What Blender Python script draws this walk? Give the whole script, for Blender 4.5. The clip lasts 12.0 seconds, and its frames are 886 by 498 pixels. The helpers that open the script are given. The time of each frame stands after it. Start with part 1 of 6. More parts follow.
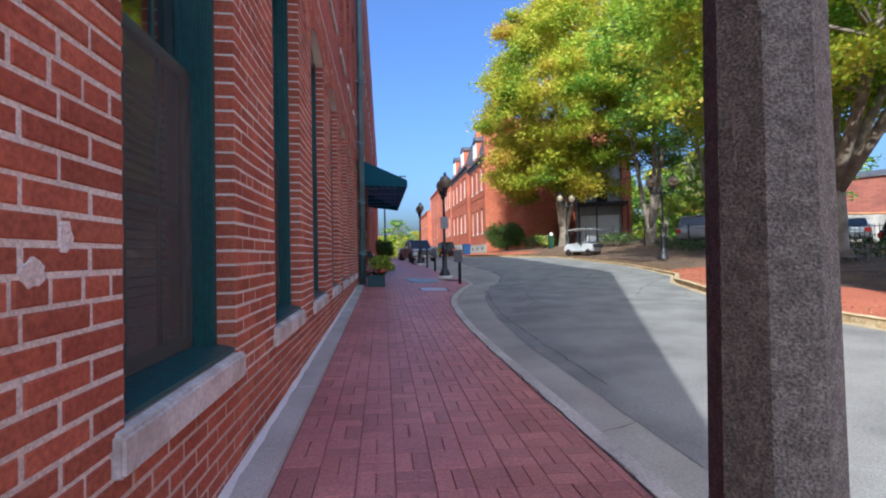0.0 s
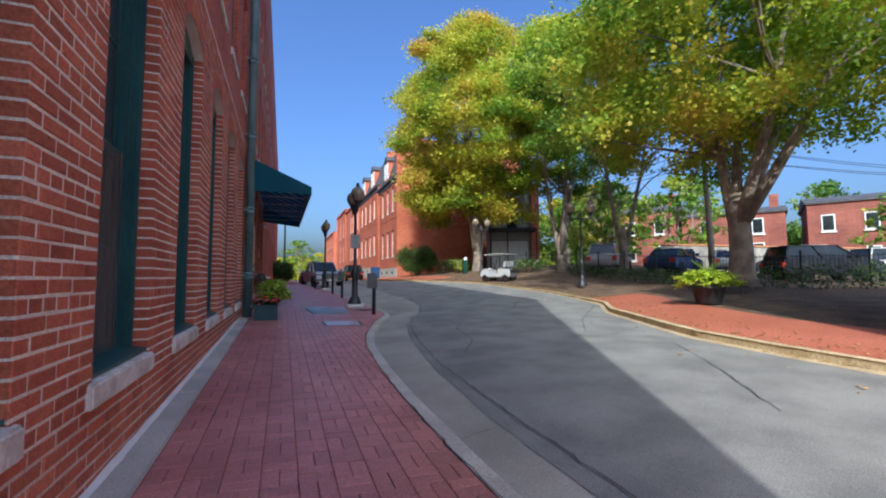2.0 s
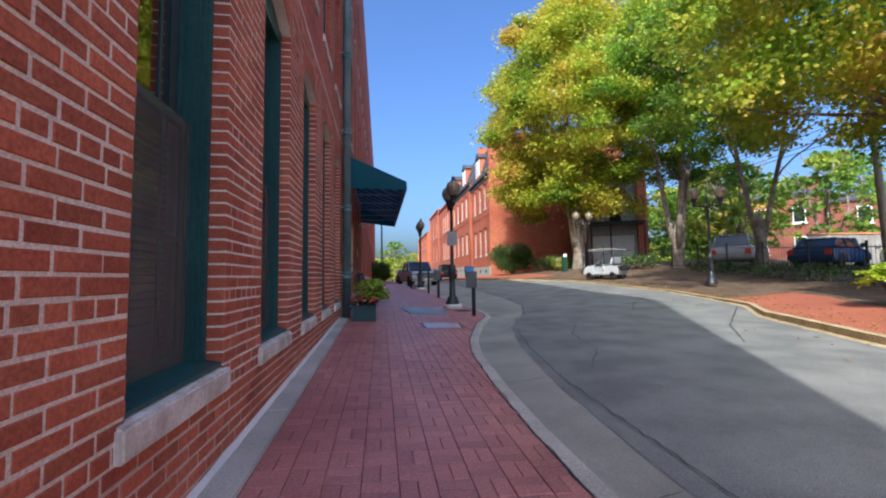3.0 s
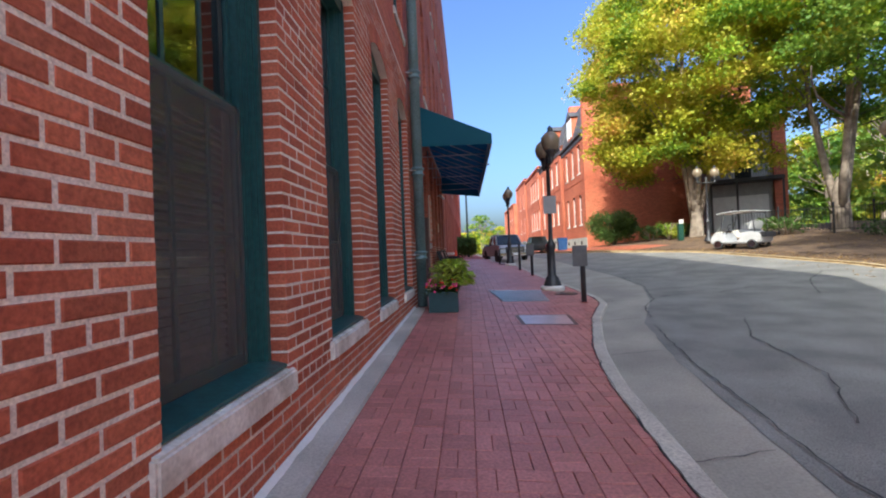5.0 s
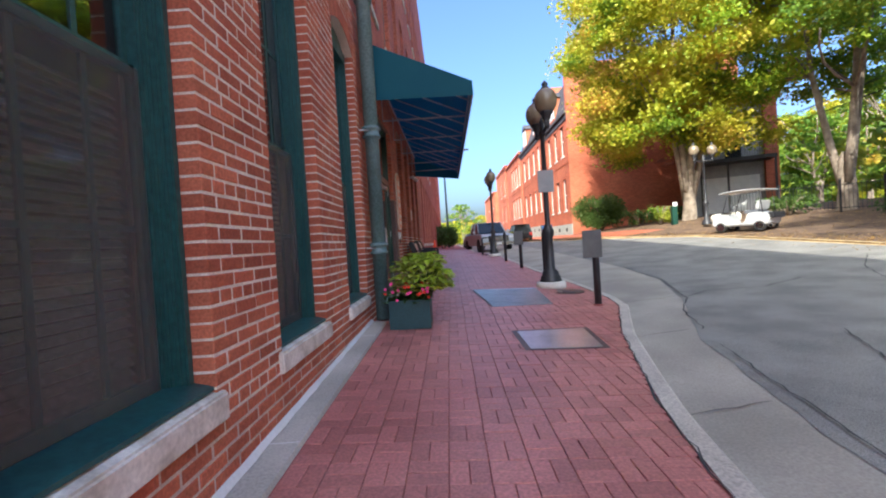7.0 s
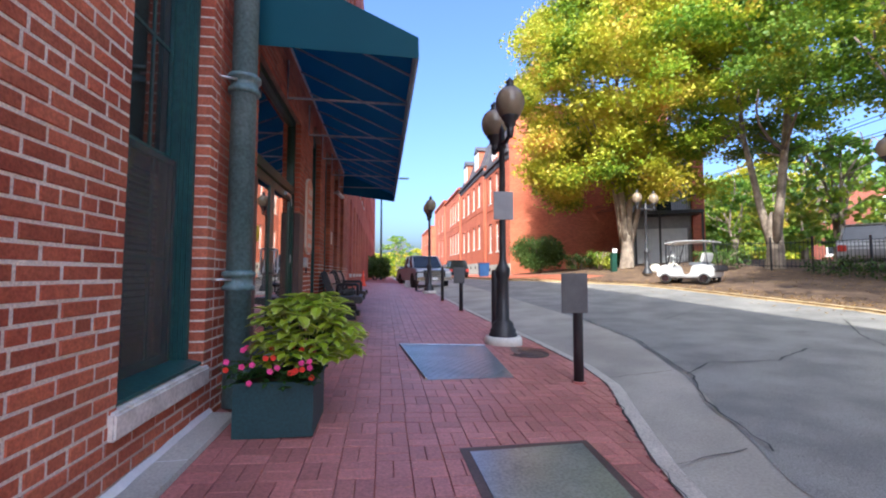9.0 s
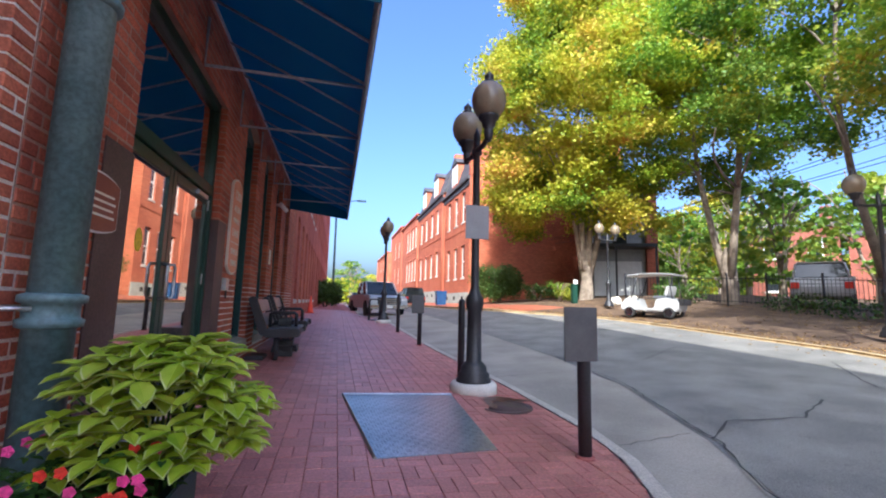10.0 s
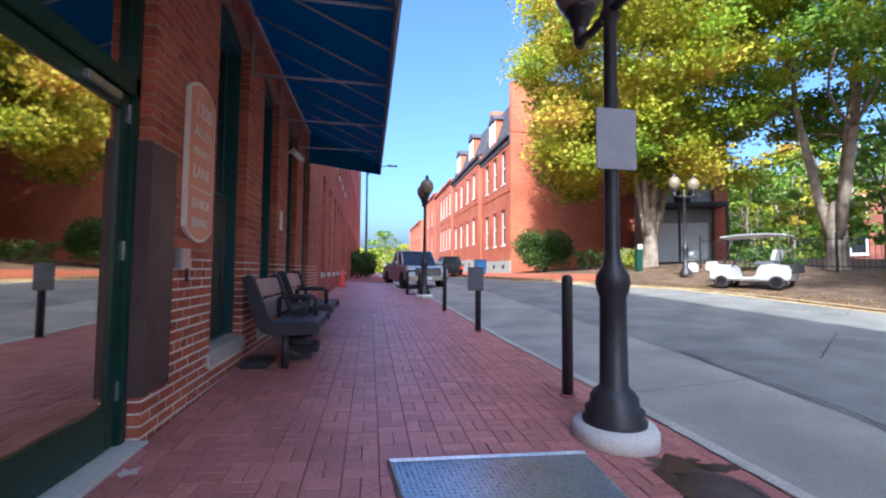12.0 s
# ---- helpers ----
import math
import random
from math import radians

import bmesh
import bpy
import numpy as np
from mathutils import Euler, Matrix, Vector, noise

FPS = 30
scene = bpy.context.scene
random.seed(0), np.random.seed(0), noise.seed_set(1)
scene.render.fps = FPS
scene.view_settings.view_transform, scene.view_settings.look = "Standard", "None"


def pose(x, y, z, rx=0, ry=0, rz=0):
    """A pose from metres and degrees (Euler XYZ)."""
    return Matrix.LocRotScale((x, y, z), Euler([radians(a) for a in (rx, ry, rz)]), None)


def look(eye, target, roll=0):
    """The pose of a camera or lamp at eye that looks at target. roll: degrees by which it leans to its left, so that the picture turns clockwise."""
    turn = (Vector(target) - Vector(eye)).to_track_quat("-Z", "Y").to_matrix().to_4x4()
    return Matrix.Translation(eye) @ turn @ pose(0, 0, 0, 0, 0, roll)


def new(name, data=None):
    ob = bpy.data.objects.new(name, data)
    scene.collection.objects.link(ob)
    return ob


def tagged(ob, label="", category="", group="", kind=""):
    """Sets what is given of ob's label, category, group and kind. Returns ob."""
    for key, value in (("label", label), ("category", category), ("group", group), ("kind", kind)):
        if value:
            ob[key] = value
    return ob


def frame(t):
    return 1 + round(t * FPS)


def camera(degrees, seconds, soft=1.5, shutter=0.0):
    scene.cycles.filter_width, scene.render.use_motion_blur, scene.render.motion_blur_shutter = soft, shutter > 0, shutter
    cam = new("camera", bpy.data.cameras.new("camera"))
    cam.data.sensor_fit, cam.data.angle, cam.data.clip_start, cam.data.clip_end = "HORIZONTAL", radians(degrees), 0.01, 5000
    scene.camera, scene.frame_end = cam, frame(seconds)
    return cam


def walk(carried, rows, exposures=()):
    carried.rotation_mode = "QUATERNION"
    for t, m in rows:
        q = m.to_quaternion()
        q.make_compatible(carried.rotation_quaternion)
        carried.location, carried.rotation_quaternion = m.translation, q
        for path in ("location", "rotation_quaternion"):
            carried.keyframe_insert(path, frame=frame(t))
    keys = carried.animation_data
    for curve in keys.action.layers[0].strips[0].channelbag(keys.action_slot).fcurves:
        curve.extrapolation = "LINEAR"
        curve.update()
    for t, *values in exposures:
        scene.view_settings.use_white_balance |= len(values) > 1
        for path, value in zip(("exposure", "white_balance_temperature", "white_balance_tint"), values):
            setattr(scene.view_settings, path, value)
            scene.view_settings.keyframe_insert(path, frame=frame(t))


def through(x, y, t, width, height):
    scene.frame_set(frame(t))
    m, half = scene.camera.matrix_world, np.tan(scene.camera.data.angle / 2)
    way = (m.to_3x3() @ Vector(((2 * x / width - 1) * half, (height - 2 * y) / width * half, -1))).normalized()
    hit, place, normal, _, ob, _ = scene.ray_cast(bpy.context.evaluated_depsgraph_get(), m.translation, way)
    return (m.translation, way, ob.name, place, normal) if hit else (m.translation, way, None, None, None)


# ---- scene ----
cam = camera(92.5, 12.0, soft=2.0)
EXPOSURES = [(0.0, 1.2, 5300, 3), (1.5, 0.9, 5350, 3), (3.0, 1.15, 5500, 3), (5.0, 1.5, 5850, 3), (6.5, 1.9, 6100, 4), (7.0, 1.9, 5950, 4), (9.0, 1.9, 5700, 8), (10.5, 1.8, 5450, 7), (12.0, 1.85, 5200, 7)]
PATH = [
    (0, (0.132, 0.135, 0.973), (0.411, 2.115, 1.0), -1.0),
    (0.5, (0.095, 0.8, 0.947), (0.565, 2.744, 0.998), -1.1),
    (1, (0.125, 1.3, 0.98), (0.817, 3.175, 1.044), -0.9),
    (1.5, (0.242, 1.818, 0.982), (1.035, 3.652, 1.075), 0.0),
    (2, (0.279, 2.329, 1.006), (0.982, 4.197, 1.141), -0.3),
    (2.5, (0.28, 2.839, 1.011), (0.717, 4.785, 1.152), -0.8),
    (3, (0.29, 3.339, 0.988), (0.579, 5.313, 1.123), -0.8),
    (4.8, (0.338, 5.278, 1.077), (0.277, 7.276, 1.132), -2.3),
    (5, (0.389, 5.535, 1.083), (0.27, 7.531, 1.105), -2.3),
    (5.5, (0.426, 6.098, 1.077), (0.266, 8.09, 1.007), -2.5),
    (6, (0.472, 6.659, 1.069), (0.27, 8.646, 0.964), -2.9),
    (6.5, (0.455, 7.195, 1.064), (0.328, 9.189, 0.983), -3.2),
    (7, (0.46, 7.734, 1.086), (0.427, 9.733, 1.059), -3.7),
    (7.2, (0.459, 7.936, 1.122), (0.415, 9.936, 1.132), -2.9),
    (8.8, (0.615, 9.736, 1.106), (0.796, 11.727, 1.153), -0.6),
    (9, (0.625, 9.97, 1.126), (0.902, 11.948, 1.245), 0.1),
    (9.5, (0.663, 10.571, 1.133), (0.943, 12.538, 1.364), -0.1),
    (10, (0.744, 11.203, 1.15), (1.22, 13.13, 1.401), 1.4),
    (10.5, (0.74, 11.809, 1.163), (1.147, 13.758, 1.348), 1.3),
    (11, (0.739, 12.421, 1.188), (1.056, 14.393, 1.29), 1.3),
    (11.5, (0.72, 13.038, 1.218), (1.145, 14.991, 1.287), -1.4),
    (12, (0.739, 13.65, 1.244), (1.077, 15.619, 1.345), 0.5),
]
walk(cam, [(t, look(eye, target, roll)) for t, eye, target, roll in PATH],
     EXPOSURES)


# ---- world, sun ----
LIGHT_AZ = Vector((0.455, 0.89))            # way the sunlight travels over the ground
SUN_EL = 38.0
world = bpy.data.worlds.new("sky")
scene.world = world
world.use_nodes = True
wn = world.node_tree
sky = wn.nodes.new("ShaderNodeTexSky")
sky.sky_type = 'NISHITA'
sky.sun_disc = False
sky.sun_elevation = radians(SUN_EL)
sky.sun_rotation = radians(207.0)
sky.air_density, sky.dust_density, sky.ozone_density = 1.0, 6.0, 4.5
deep = wn.nodes.new("ShaderNodeHueSaturation")
deep.inputs["Saturation"].default_value = 1.1
deep.inputs["Hue"].default_value = 0.51
wn.links.new(sky.outputs[0], deep.inputs["Color"])
wn.links.new(deep.outputs[0], wn.nodes["Background"].inputs[0])
wn.nodes["Background"].inputs[1].default_value = 0.13
sun = new("sun", bpy.data.lights.new("sun", 'SUN'))
sun.data.energy, sun.data.angle, sun.data.color = 2.5, radians(0.5), (1.0, 0.9, 0.76)
sun.matrix_world = look((0, 0, 30), (LIGHT_AZ.x, LIGHT_AZ.y, 30 - math.tan(radians(SUN_EL)) * LIGHT_AZ.length))


# ---- materials ----
def mat(name, c1, c2, rough=0.7, scale=3.0, fine=90.0, bump=0.25, metal=0.0, rnd="", spread=0.35, spec=0.5, wear=0.25):
    """Two colours mixed by a broad noise, a fine grain, and a brightness of its own for each piece."""
    m = bpy.data.materials.new(name)
    m.use_nodes = True
    nt = m.node_tree
    p = nt.nodes["Principled BSDF"]
    p.inputs["Roughness"].default_value, p.inputs["Metallic"].default_value = rough, metal
    p.inputs["Specular IOR Level"].default_value = spec
    geo = nt.nodes.new("ShaderNodeNewGeometry")
    broad, grain = nt.nodes.new("ShaderNodeTexNoise"), nt.nodes.new("ShaderNodeTexNoise")
    for n, s, d in ((broad, scale, 5), (grain, fine, 3)):
        n.inputs["Scale"].default_value, n.inputs["Detail"].default_value = s, d
        nt.links.new(geo.outputs["Position"], n.inputs["Vector"])
    ramp = nt.nodes.new("ShaderNodeValToRGB")
    ramp.color_ramp.elements[0].position, ramp.color_ramp.elements[1].position = 0.35, 0.65
    ramp.color_ramp.elements[0].color, ramp.color_ramp.elements[1].color = (*c1, 1), (*c2, 1)
    nt.links.new(broad.outputs["Fac"], ramp.inputs["Fac"])
    value = nt.nodes.new("ShaderNodeHueSaturation")
    nt.links.new(ramp.outputs["Color"], value.inputs["Color"])
    level = nt.nodes.new("ShaderNodeMapRange")
    level.inputs["From Min"].default_value, level.inputs["From Max"].default_value = 0.3, 0.7
    level.inputs["To Min"].default_value, level.inputs["To Max"].default_value = 1 - wear, 1 + wear
    nt.links.new(grain.outputs["Fac"], level.inputs["Value"])
    last = level.outputs["Result"]
    if rnd:
        info = nt.nodes.new("ShaderNodeObjectInfo") if rnd == "object" else geo
        own = nt.nodes.new("ShaderNodeMapRange")
        own.inputs["To Min"].default_value, own.inputs["To Max"].default_value = 1 - spread, 1 + spread
        nt.links.new(info.outputs["Random" if rnd == "object" else "Random Per Island"], own.inputs["Value"])
        times = nt.nodes.new("ShaderNodeMath")
        times.operation = 'MULTIPLY'
        nt.links.new(last, times.inputs[0])
        nt.links.new(own.outputs["Result"], times.inputs[1])
        last = times.outputs[0]
    nt.links.new(last, value.inputs["Value"])
    nt.links.new(value.outputs["Color"], p.inputs["Base Color"])
    if bump:
        b = nt.nodes.new("ShaderNodeBump")
        b.inputs["Strength"].default_value, b.inputs["Distance"].default_value = bump, 0.01
        nt.links.new(grain.outputs["Fac"], b.inputs["Height"])
        nt.links.new(b.outputs["Normal"], p.inputs["Normal"])
    return m


def brick_far(name, c1, c2, joint):
    """Brickwork too far off to pick apart, on any upright wall."""
    m = mat(name, c1, c2, 0.85, 0.6, 40, 0.0)
    nt = m.node_tree
    p = nt.nodes["Principled BSDF"]
    geo = nt.nodes.new("ShaderNodeNewGeometry")
    sep, com, add = nt.nodes.new("ShaderNodeSeparateXYZ"), nt.nodes.new("ShaderNodeCombineXYZ"), nt.nodes.new("ShaderNodeMath")
    nt.links.new(geo.outputs["Position"], sep.inputs[0])
    nt.links.new(sep.outputs["X"], add.inputs[0])
    nt.links.new(sep.outputs["Y"], add.inputs[1])
    nt.links.new(add.outputs[0], com.inputs["X"])
    nt.links.new(sep.outputs["Z"], com.inputs["Y"])
    br = nt.nodes.new("ShaderNodeTexBrick")
    nt.links.new(com.outputs[0], br.inputs["Vector"])
    br.inputs["Scale"].default_value = 1.0
    br.inputs["Brick Width"].default_value, br.inputs["Row Height"].default_value = 0.225, 0.0755
    br.inputs["Mortar Size"].default_value = 0.006
    br.inputs["Color1"].default_value, br.inputs["Color2"].default_value = (0.75, 0.75, 0.75, 1), (1.15, 1.1, 1.1, 1)
    br.inputs["Mortar"].default_value = (*joint, 1)
    mix = nt.nodes.new("ShaderNodeMix")
    mix.data_type, mix.blend_type = 'RGBA', 'MULTIPLY'
    mix.inputs[0].default_value = 1.0
    old = p.inputs["Base Color"].links[0].from_socket
    nt.links.new(old, mix.inputs[6])
    nt.links.new(br.outputs["Color"], mix.inputs[7])
    nt.links.new(mix.outputs[2], p.inputs["Base Color"])
    b = nt.nodes.new("ShaderNodeBump")
    b.inputs["Strength"].default_value, b.inputs["Distance"].default_value = 0.4, 0.006
    b.invert = True
    nt.links.new(br.outputs["Fac"], b.inputs["Height"])
    nt.links.new(b.outputs["Normal"], p.inputs["Normal"])
    return m


def glass(name, tint=(0.8, 0.85, 0.85), film=0.0):
    m = bpy.data.materials.new(name)
    m.use_nodes = True
    nt = m.node_tree
    p = nt.nodes["Principled BSDF"]
    p.inputs["Base Color"].default_value = (*tint, 1)
    p.inputs["Transmission Weight"].default_value, p.inputs["Roughness"].default_value = 1.0, 0.01
    if film:
        gl, mx = nt.nodes.new("ShaderNodeBsdfGlossy"), nt.nodes.new("ShaderNodeMixShader")
        gl.inputs["Roughness"].default_value = 0.02
        gl.inputs["Color"].default_value = (0.9, 0.85, 0.75, 1)
        mx.inputs[0].default_value = film
        nt.links.new(p.outputs[0], mx.inputs[1])
        nt.links.new(gl.outputs[0], mx.inputs[2])
        nt.links.new(mx.outputs[0], nt.nodes["Material Output"].inputs[0])
    return m


def leafy(name, stops, scale=0.35, through=0.25):
    """Leaves: a colour for each leaf, drifting over the crown, and some light let through."""
    m = bpy.data.materials.new(name)
    m.use_nodes = True
    nt = m.node_tree
    p = nt.nodes["Principled BSDF"]
    geo, no, ma = nt.nodes.new("ShaderNodeNewGeometry"), nt.nodes.new("ShaderNodeTexNoise"), nt.nodes.new("ShaderNodeMath")
    no.inputs["Scale"].default_value, no.inputs["Detail"].default_value = scale, 3
    nt.links.new(geo.outputs["Position"], no.inputs["Vector"])
    ma.operation = 'MULTIPLY_ADD'
    ma.inputs[1].default_value = 0.16
    nt.links.new(geo.outputs["Random Per Island"], ma.inputs[0])
    nt.links.new(no.outputs["Fac"], ma.inputs[2])
    ramp = nt.nodes.new("ShaderNodeValToRGB")
    while len(ramp.color_ramp.elements) < len(stops):
        ramp.color_ramp.elements.new(0.5)
    for e, (at, c) in zip(ramp.color_ramp.elements, stops):
        e.position, e.color = at, (*c, 1)
    nt.links.new(ma.outputs[0], ramp.inputs["Fac"])
    nt.links.new(ramp.outputs["Color"], p.inputs["Base Color"])
    p.inputs["Roughness"].default_value = 0.55
    tr, mx = nt.nodes.new("ShaderNodeBsdfTranslucent"), nt.nodes.new("ShaderNodeMixShader")
    nt.links.new(ramp.outputs["Color"], tr.inputs["Color"])
    mx.inputs[0].default_value = through
    nt.links.new(p.outputs[0], mx.inputs[1])
    nt.links.new(tr.outputs[0], mx.inputs[2])
    nt.links.new(mx.outputs[0], nt.nodes["Material Output"].inputs[0])
    return m


BRICK1, BRICK2 = (0.36, 0.085, 0.045), (0.49, 0.15, 0.08)
M_BRICK = mat("brick_piece", BRICK1, BRICK2, 0.85, 2.2, 70, 0.35, rnd="object", spread=0.22)
M_BRICKS = mat("brick_rows", BRICK1, BRICK2, 0.85, 2.2, 70, 0.35, rnd="island", spread=0.22)
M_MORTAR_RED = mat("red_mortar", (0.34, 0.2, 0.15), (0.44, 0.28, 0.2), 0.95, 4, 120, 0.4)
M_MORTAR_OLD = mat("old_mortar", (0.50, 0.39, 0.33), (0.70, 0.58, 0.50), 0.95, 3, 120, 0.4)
M_MORTAR = mat("mortar", (0.72, 0.63, 0.54), (0.84, 0.77, 0.68), 0.95, 4, 120, 0.4)
M_BRICKFAR = brick_far("brickwork_far", (0.36, 0.075, 0.045), (0.48, 0.13, 0.07), (1.3, 1.7, 1.9))
M_ORANGE = brick_far("brickwork_sunny", (0.42, 0.11, 0.055), (0.50, 0.15, 0.075), (1.1, 1.25, 1.3))
M_PAVER = mat("paver_piece", (0.40, 0.145, 0.13), (0.50, 0.205, 0.18), 0.48, 0.8, 60, 0.25, rnd="object", spread=0.16)
M_PAVERS = mat("paver_rows", (0.40, 0.145, 0.13), (0.50, 0.205, 0.18), 0.48, 0.8, 60, 0.25, rnd="island", spread=0.16)
M_SAND = mat("paver_joint", (0.30, 0.095, 0.085), (0.38, 0.13, 0.115), 0.9, 1.5, 150, 0.3)
M_REDWALK = mat("red_walk", (0.36, 0.10, 0.05), (0.44, 0.13, 0.07), 0.8, 0.7, 30, 0.2)
M_STONE = mat("sill_stone", (0.5, 0.455, 0.39), (0.78, 0.745, 0.68), 0.85, 6, 45, 0.3, wear=0.14)
M_STRIP = mat("strip_concrete", (0.40, 0.375, 0.325), (0.55, 0.515, 0.45), 0.85, 1.6, 70, 0.35, wear=0.16)
M_CONC = mat("concrete", (0.58, 0.56, 0.51), (0.70, 0.67, 0.62), 0.85, 1.3, 60, 0.25, wear=0.12)
M_KERB = mat("kerb_concrete", (0.44, 0.40, 0.34), (0.58, 0.53, 0.45), 0.85, 2.5, 60, 0.4)
M_FARKERB = mat("leafy_kerb", (0.40, 0.30, 0.17), (0.58, 0.46, 0.28), 0.9, 3, 30, 0.4)
M_GUTTER = mat("gutter_concrete", (0.29, 0.265, 0.225), (0.42, 0.385, 0.325), 0.85, 0.9, 60, 0.3, wear=0.14)
M_ASPHALT = mat("asphalt", (0.18, 0.174, 0.164), (0.275, 0.264, 0.242), 0.85, 1.3, 120, 0.6, wear=0.4)
M_SOIL = mat("mulch", (0.09, 0.055, 0.035), (0.19, 0.12, 0.07), 0.95, 1.8, 25, 0.6)
M_GREEN = mat("green_paint", (0.016, 0.075, 0.075), (0.026, 0.10, 0.095), 0.4, 2, 30, 0.05)
M_DOORGREEN = mat("door_green_paint", (0.01, 0.045, 0.03), (0.015, 0.06, 0.04), 0.35, 2, 30, 0.05)
M_PIPE = mat("pipe_paint", (0.1, 0.18, 0.19), (0.15, 0.24, 0.25), 0.45, 3, 40, 0.1)
M_SCREEN = mat("window_screen", (0.115, 0.115, 0.11), (0.16, 0.16, 0.15), 0.6, 1.5, 400, 0.1)
snt = M_SCREEN.node_tree
see, veil = snt.nodes.new("ShaderNodeBsdfTransparent"), snt.nodes.new("ShaderNodeMixShader")
veil.inputs[0].default_value = 0.34
snt.links.new(see.outputs[0], veil.inputs[1])
snt.links.new(snt.nodes["Principled BSDF"].outputs[0], veil.inputs[2])
snt.links.new(veil.outputs[0], snt.nodes["Material Output"].inputs[0])
M_SLAT = mat("blind_slat", (0.40, 0.39, 0.37), (0.46, 0.45, 0.43), 0.6, 3, 40, 0)
M_BLACK = mat("black_paint", (0.02, 0.02, 0.023), (0.035, 0.035, 0.04), 0.45, 4, 50, 0.1)
M_CANVAS = mat("awning_canvas", (0.006, 0.13, 0.18), (0.012, 0.16, 0.21), 0.7, 1.2, 300, 0.1)
cnt = M_CANVAS.node_tree
thru, blend = cnt.nodes.new("ShaderNodeBsdfTranslucent"), cnt.nodes.new("ShaderNodeMixShader")
thru.inputs["Color"].default_value = (0.03, 0.25, 0.42, 1)
blend.inputs[0].default_value = 0.45
cnt.links.new(cnt.nodes["Principled BSDF"].outputs[0], blend.inputs[1])
cnt.links.new(thru.outputs[0], blend.inputs[2])
cnt.links.new(blend.outputs[0], cnt.nodes["Material Output"].inputs[0])
M_STEEL = mat("steel", (0.45, 0.45, 0.46), (0.6, 0.6, 0.6), 0.35, 6, 80, 0.1, metal=0.9)
M_PLATE = mat("tread_plate", (0.30, 0.325, 0.35), (0.44, 0.465, 0.49), 0.3, 2, 60, 0.15, metal=0.7)
M_RUST = mat("brown_steel", (0.075, 0.045, 0.04), (0.11, 0.07, 0.06), 0.55, 3, 60, 0.15)
M_GLASS = glass("window_glass", (0.82, 0.86, 0.85))
M_DOORGLASS = glass("door_glass", (0.5, 0.45, 0.38), 0.72)
# near black: the darkness of unlit rooms and openings painted as colour
M_DARK = mat("unlit_room_tone", (0.02, 0.018, 0.017), (0.03, 0.027, 0.025), 0.9, 2, 20, 0)
M_WHITE = mat("white_paint", (0.72, 0.72, 0.71), (0.8, 0.8, 0.79), 0.4, 3, 40, 0.03, wear=0.05)
M_SIGN = mat("sign_orange", (0.76, 0.34, 0.2), (0.82, 0.38, 0.23), 0.6, 4, 60, 0.05, wear=0.1)
M_SIGNRIM = mat("sign_cream", (0.82, 0.74, 0.62), (0.86, 0.79, 0.68), 0.6, 4, 60, 0.05, wear=0.1)
M_BARK = mat("bark", (0.18, 0.14, 0.11), (0.34, 0.28, 0.22), 0.95, 3, 35, 0.9)
M_ROOF = mat("slate_roof", (0.05, 0.05, 0.06), (0.09, 0.085, 0.09), 0.8, 2, 40, 0.3)
M_TYRE = mat("rubber", (0.015, 0.015, 0.015), (0.03, 0.03, 0.03), 0.8, 6, 60, 0.2)
M_CHROME = mat("chrome", (0.55, 0.55, 0.56), (0.65, 0.65, 0.66), 0.15, 4, 40, 0, metal=1.0)
M_SILVER = mat("car_silver", (0.40, 0.42, 0.45), (0.47, 0.49, 0.52), 0.28, 2, 200, 0, metal=0.15, wear=0.05)
M_CARDARK = mat("car_dark", (0.03, 0.035, 0.045), (0.05, 0.055, 0.065), 0.25, 2, 200, 0, metal=0.3, wear=0.05)
M_CARWHITE = mat("car_white", (0.44, 0.44, 0.44), (0.5, 0.5, 0.5), 0.25, 2, 200, 0, wear=0.04)
M_CARBLUE = mat("car_blue", (0.02, 0.06, 0.16), (0.03, 0.08, 0.2), 0.25, 2, 200, 0, wear=0.05)
M_CONE = mat("cone_orange", (0.85, 0.07, 0.03), (0.9, 0.09, 0.04), 0.5, 3, 40, 0.05, wear=0.1)
M_GLOBE = mat("lamp_globe", (0.21, 0.165, 0.11), (0.26, 0.205, 0.14), 0.25, 5, 40, 0, wear=0.05)
M_POLE = mat("pole_aggregate", (0.09, 0.078, 0.068), (0.15, 0.13, 0.115), 0.9, 30, 160, 0.8, wear=0.6)
M_GREYWOOD = mat("utility_pole_wood", (0.36, 0.32, 0.27), (0.48, 0.43, 0.37), 0.9, 3, 40, 0.4)
M_SEAT = mat("bench_slat", (0.10, 0.11, 0.135), (0.15, 0.16, 0.185), 0.42, 3, 50, 0.15)
M_YELLOW = mat("sticker_yellow", (0.82, 0.62, 0.02), (0.86, 0.66, 0.03), 0.5, 6, 40, 0)
MAPLE = leafy("maple_leaves", [(0.43, (0.17, 0.28, 0.02)), (0.52, (0.38, 0.44, 0.025)), (0.63, (0.56, 0.53, 0.04)), (0.75, (0.62, 0.48, 0.07)), (0.84, (0.6, 0.28, 0.06))], 0.3, 0.5)
MAPLEGREEN = leafy("maple_leaves_green", [(0.42, (0.16, 0.30, 0.025)), (0.55, (0.34, 0.48, 0.035)), (0.68, (0.58, 0.56, 0.045)), (0.8, (0.62, 0.42, 0.07))], 0.3, 0.5)
GREENTREE = leafy("green_leaves", [(0.40, (0.09, 0.19, 0.025)), (0.58, (0.19, 0.32, 0.035)), (0.78, (0.42, 0.44, 0.05))], 0.3, 0.45)
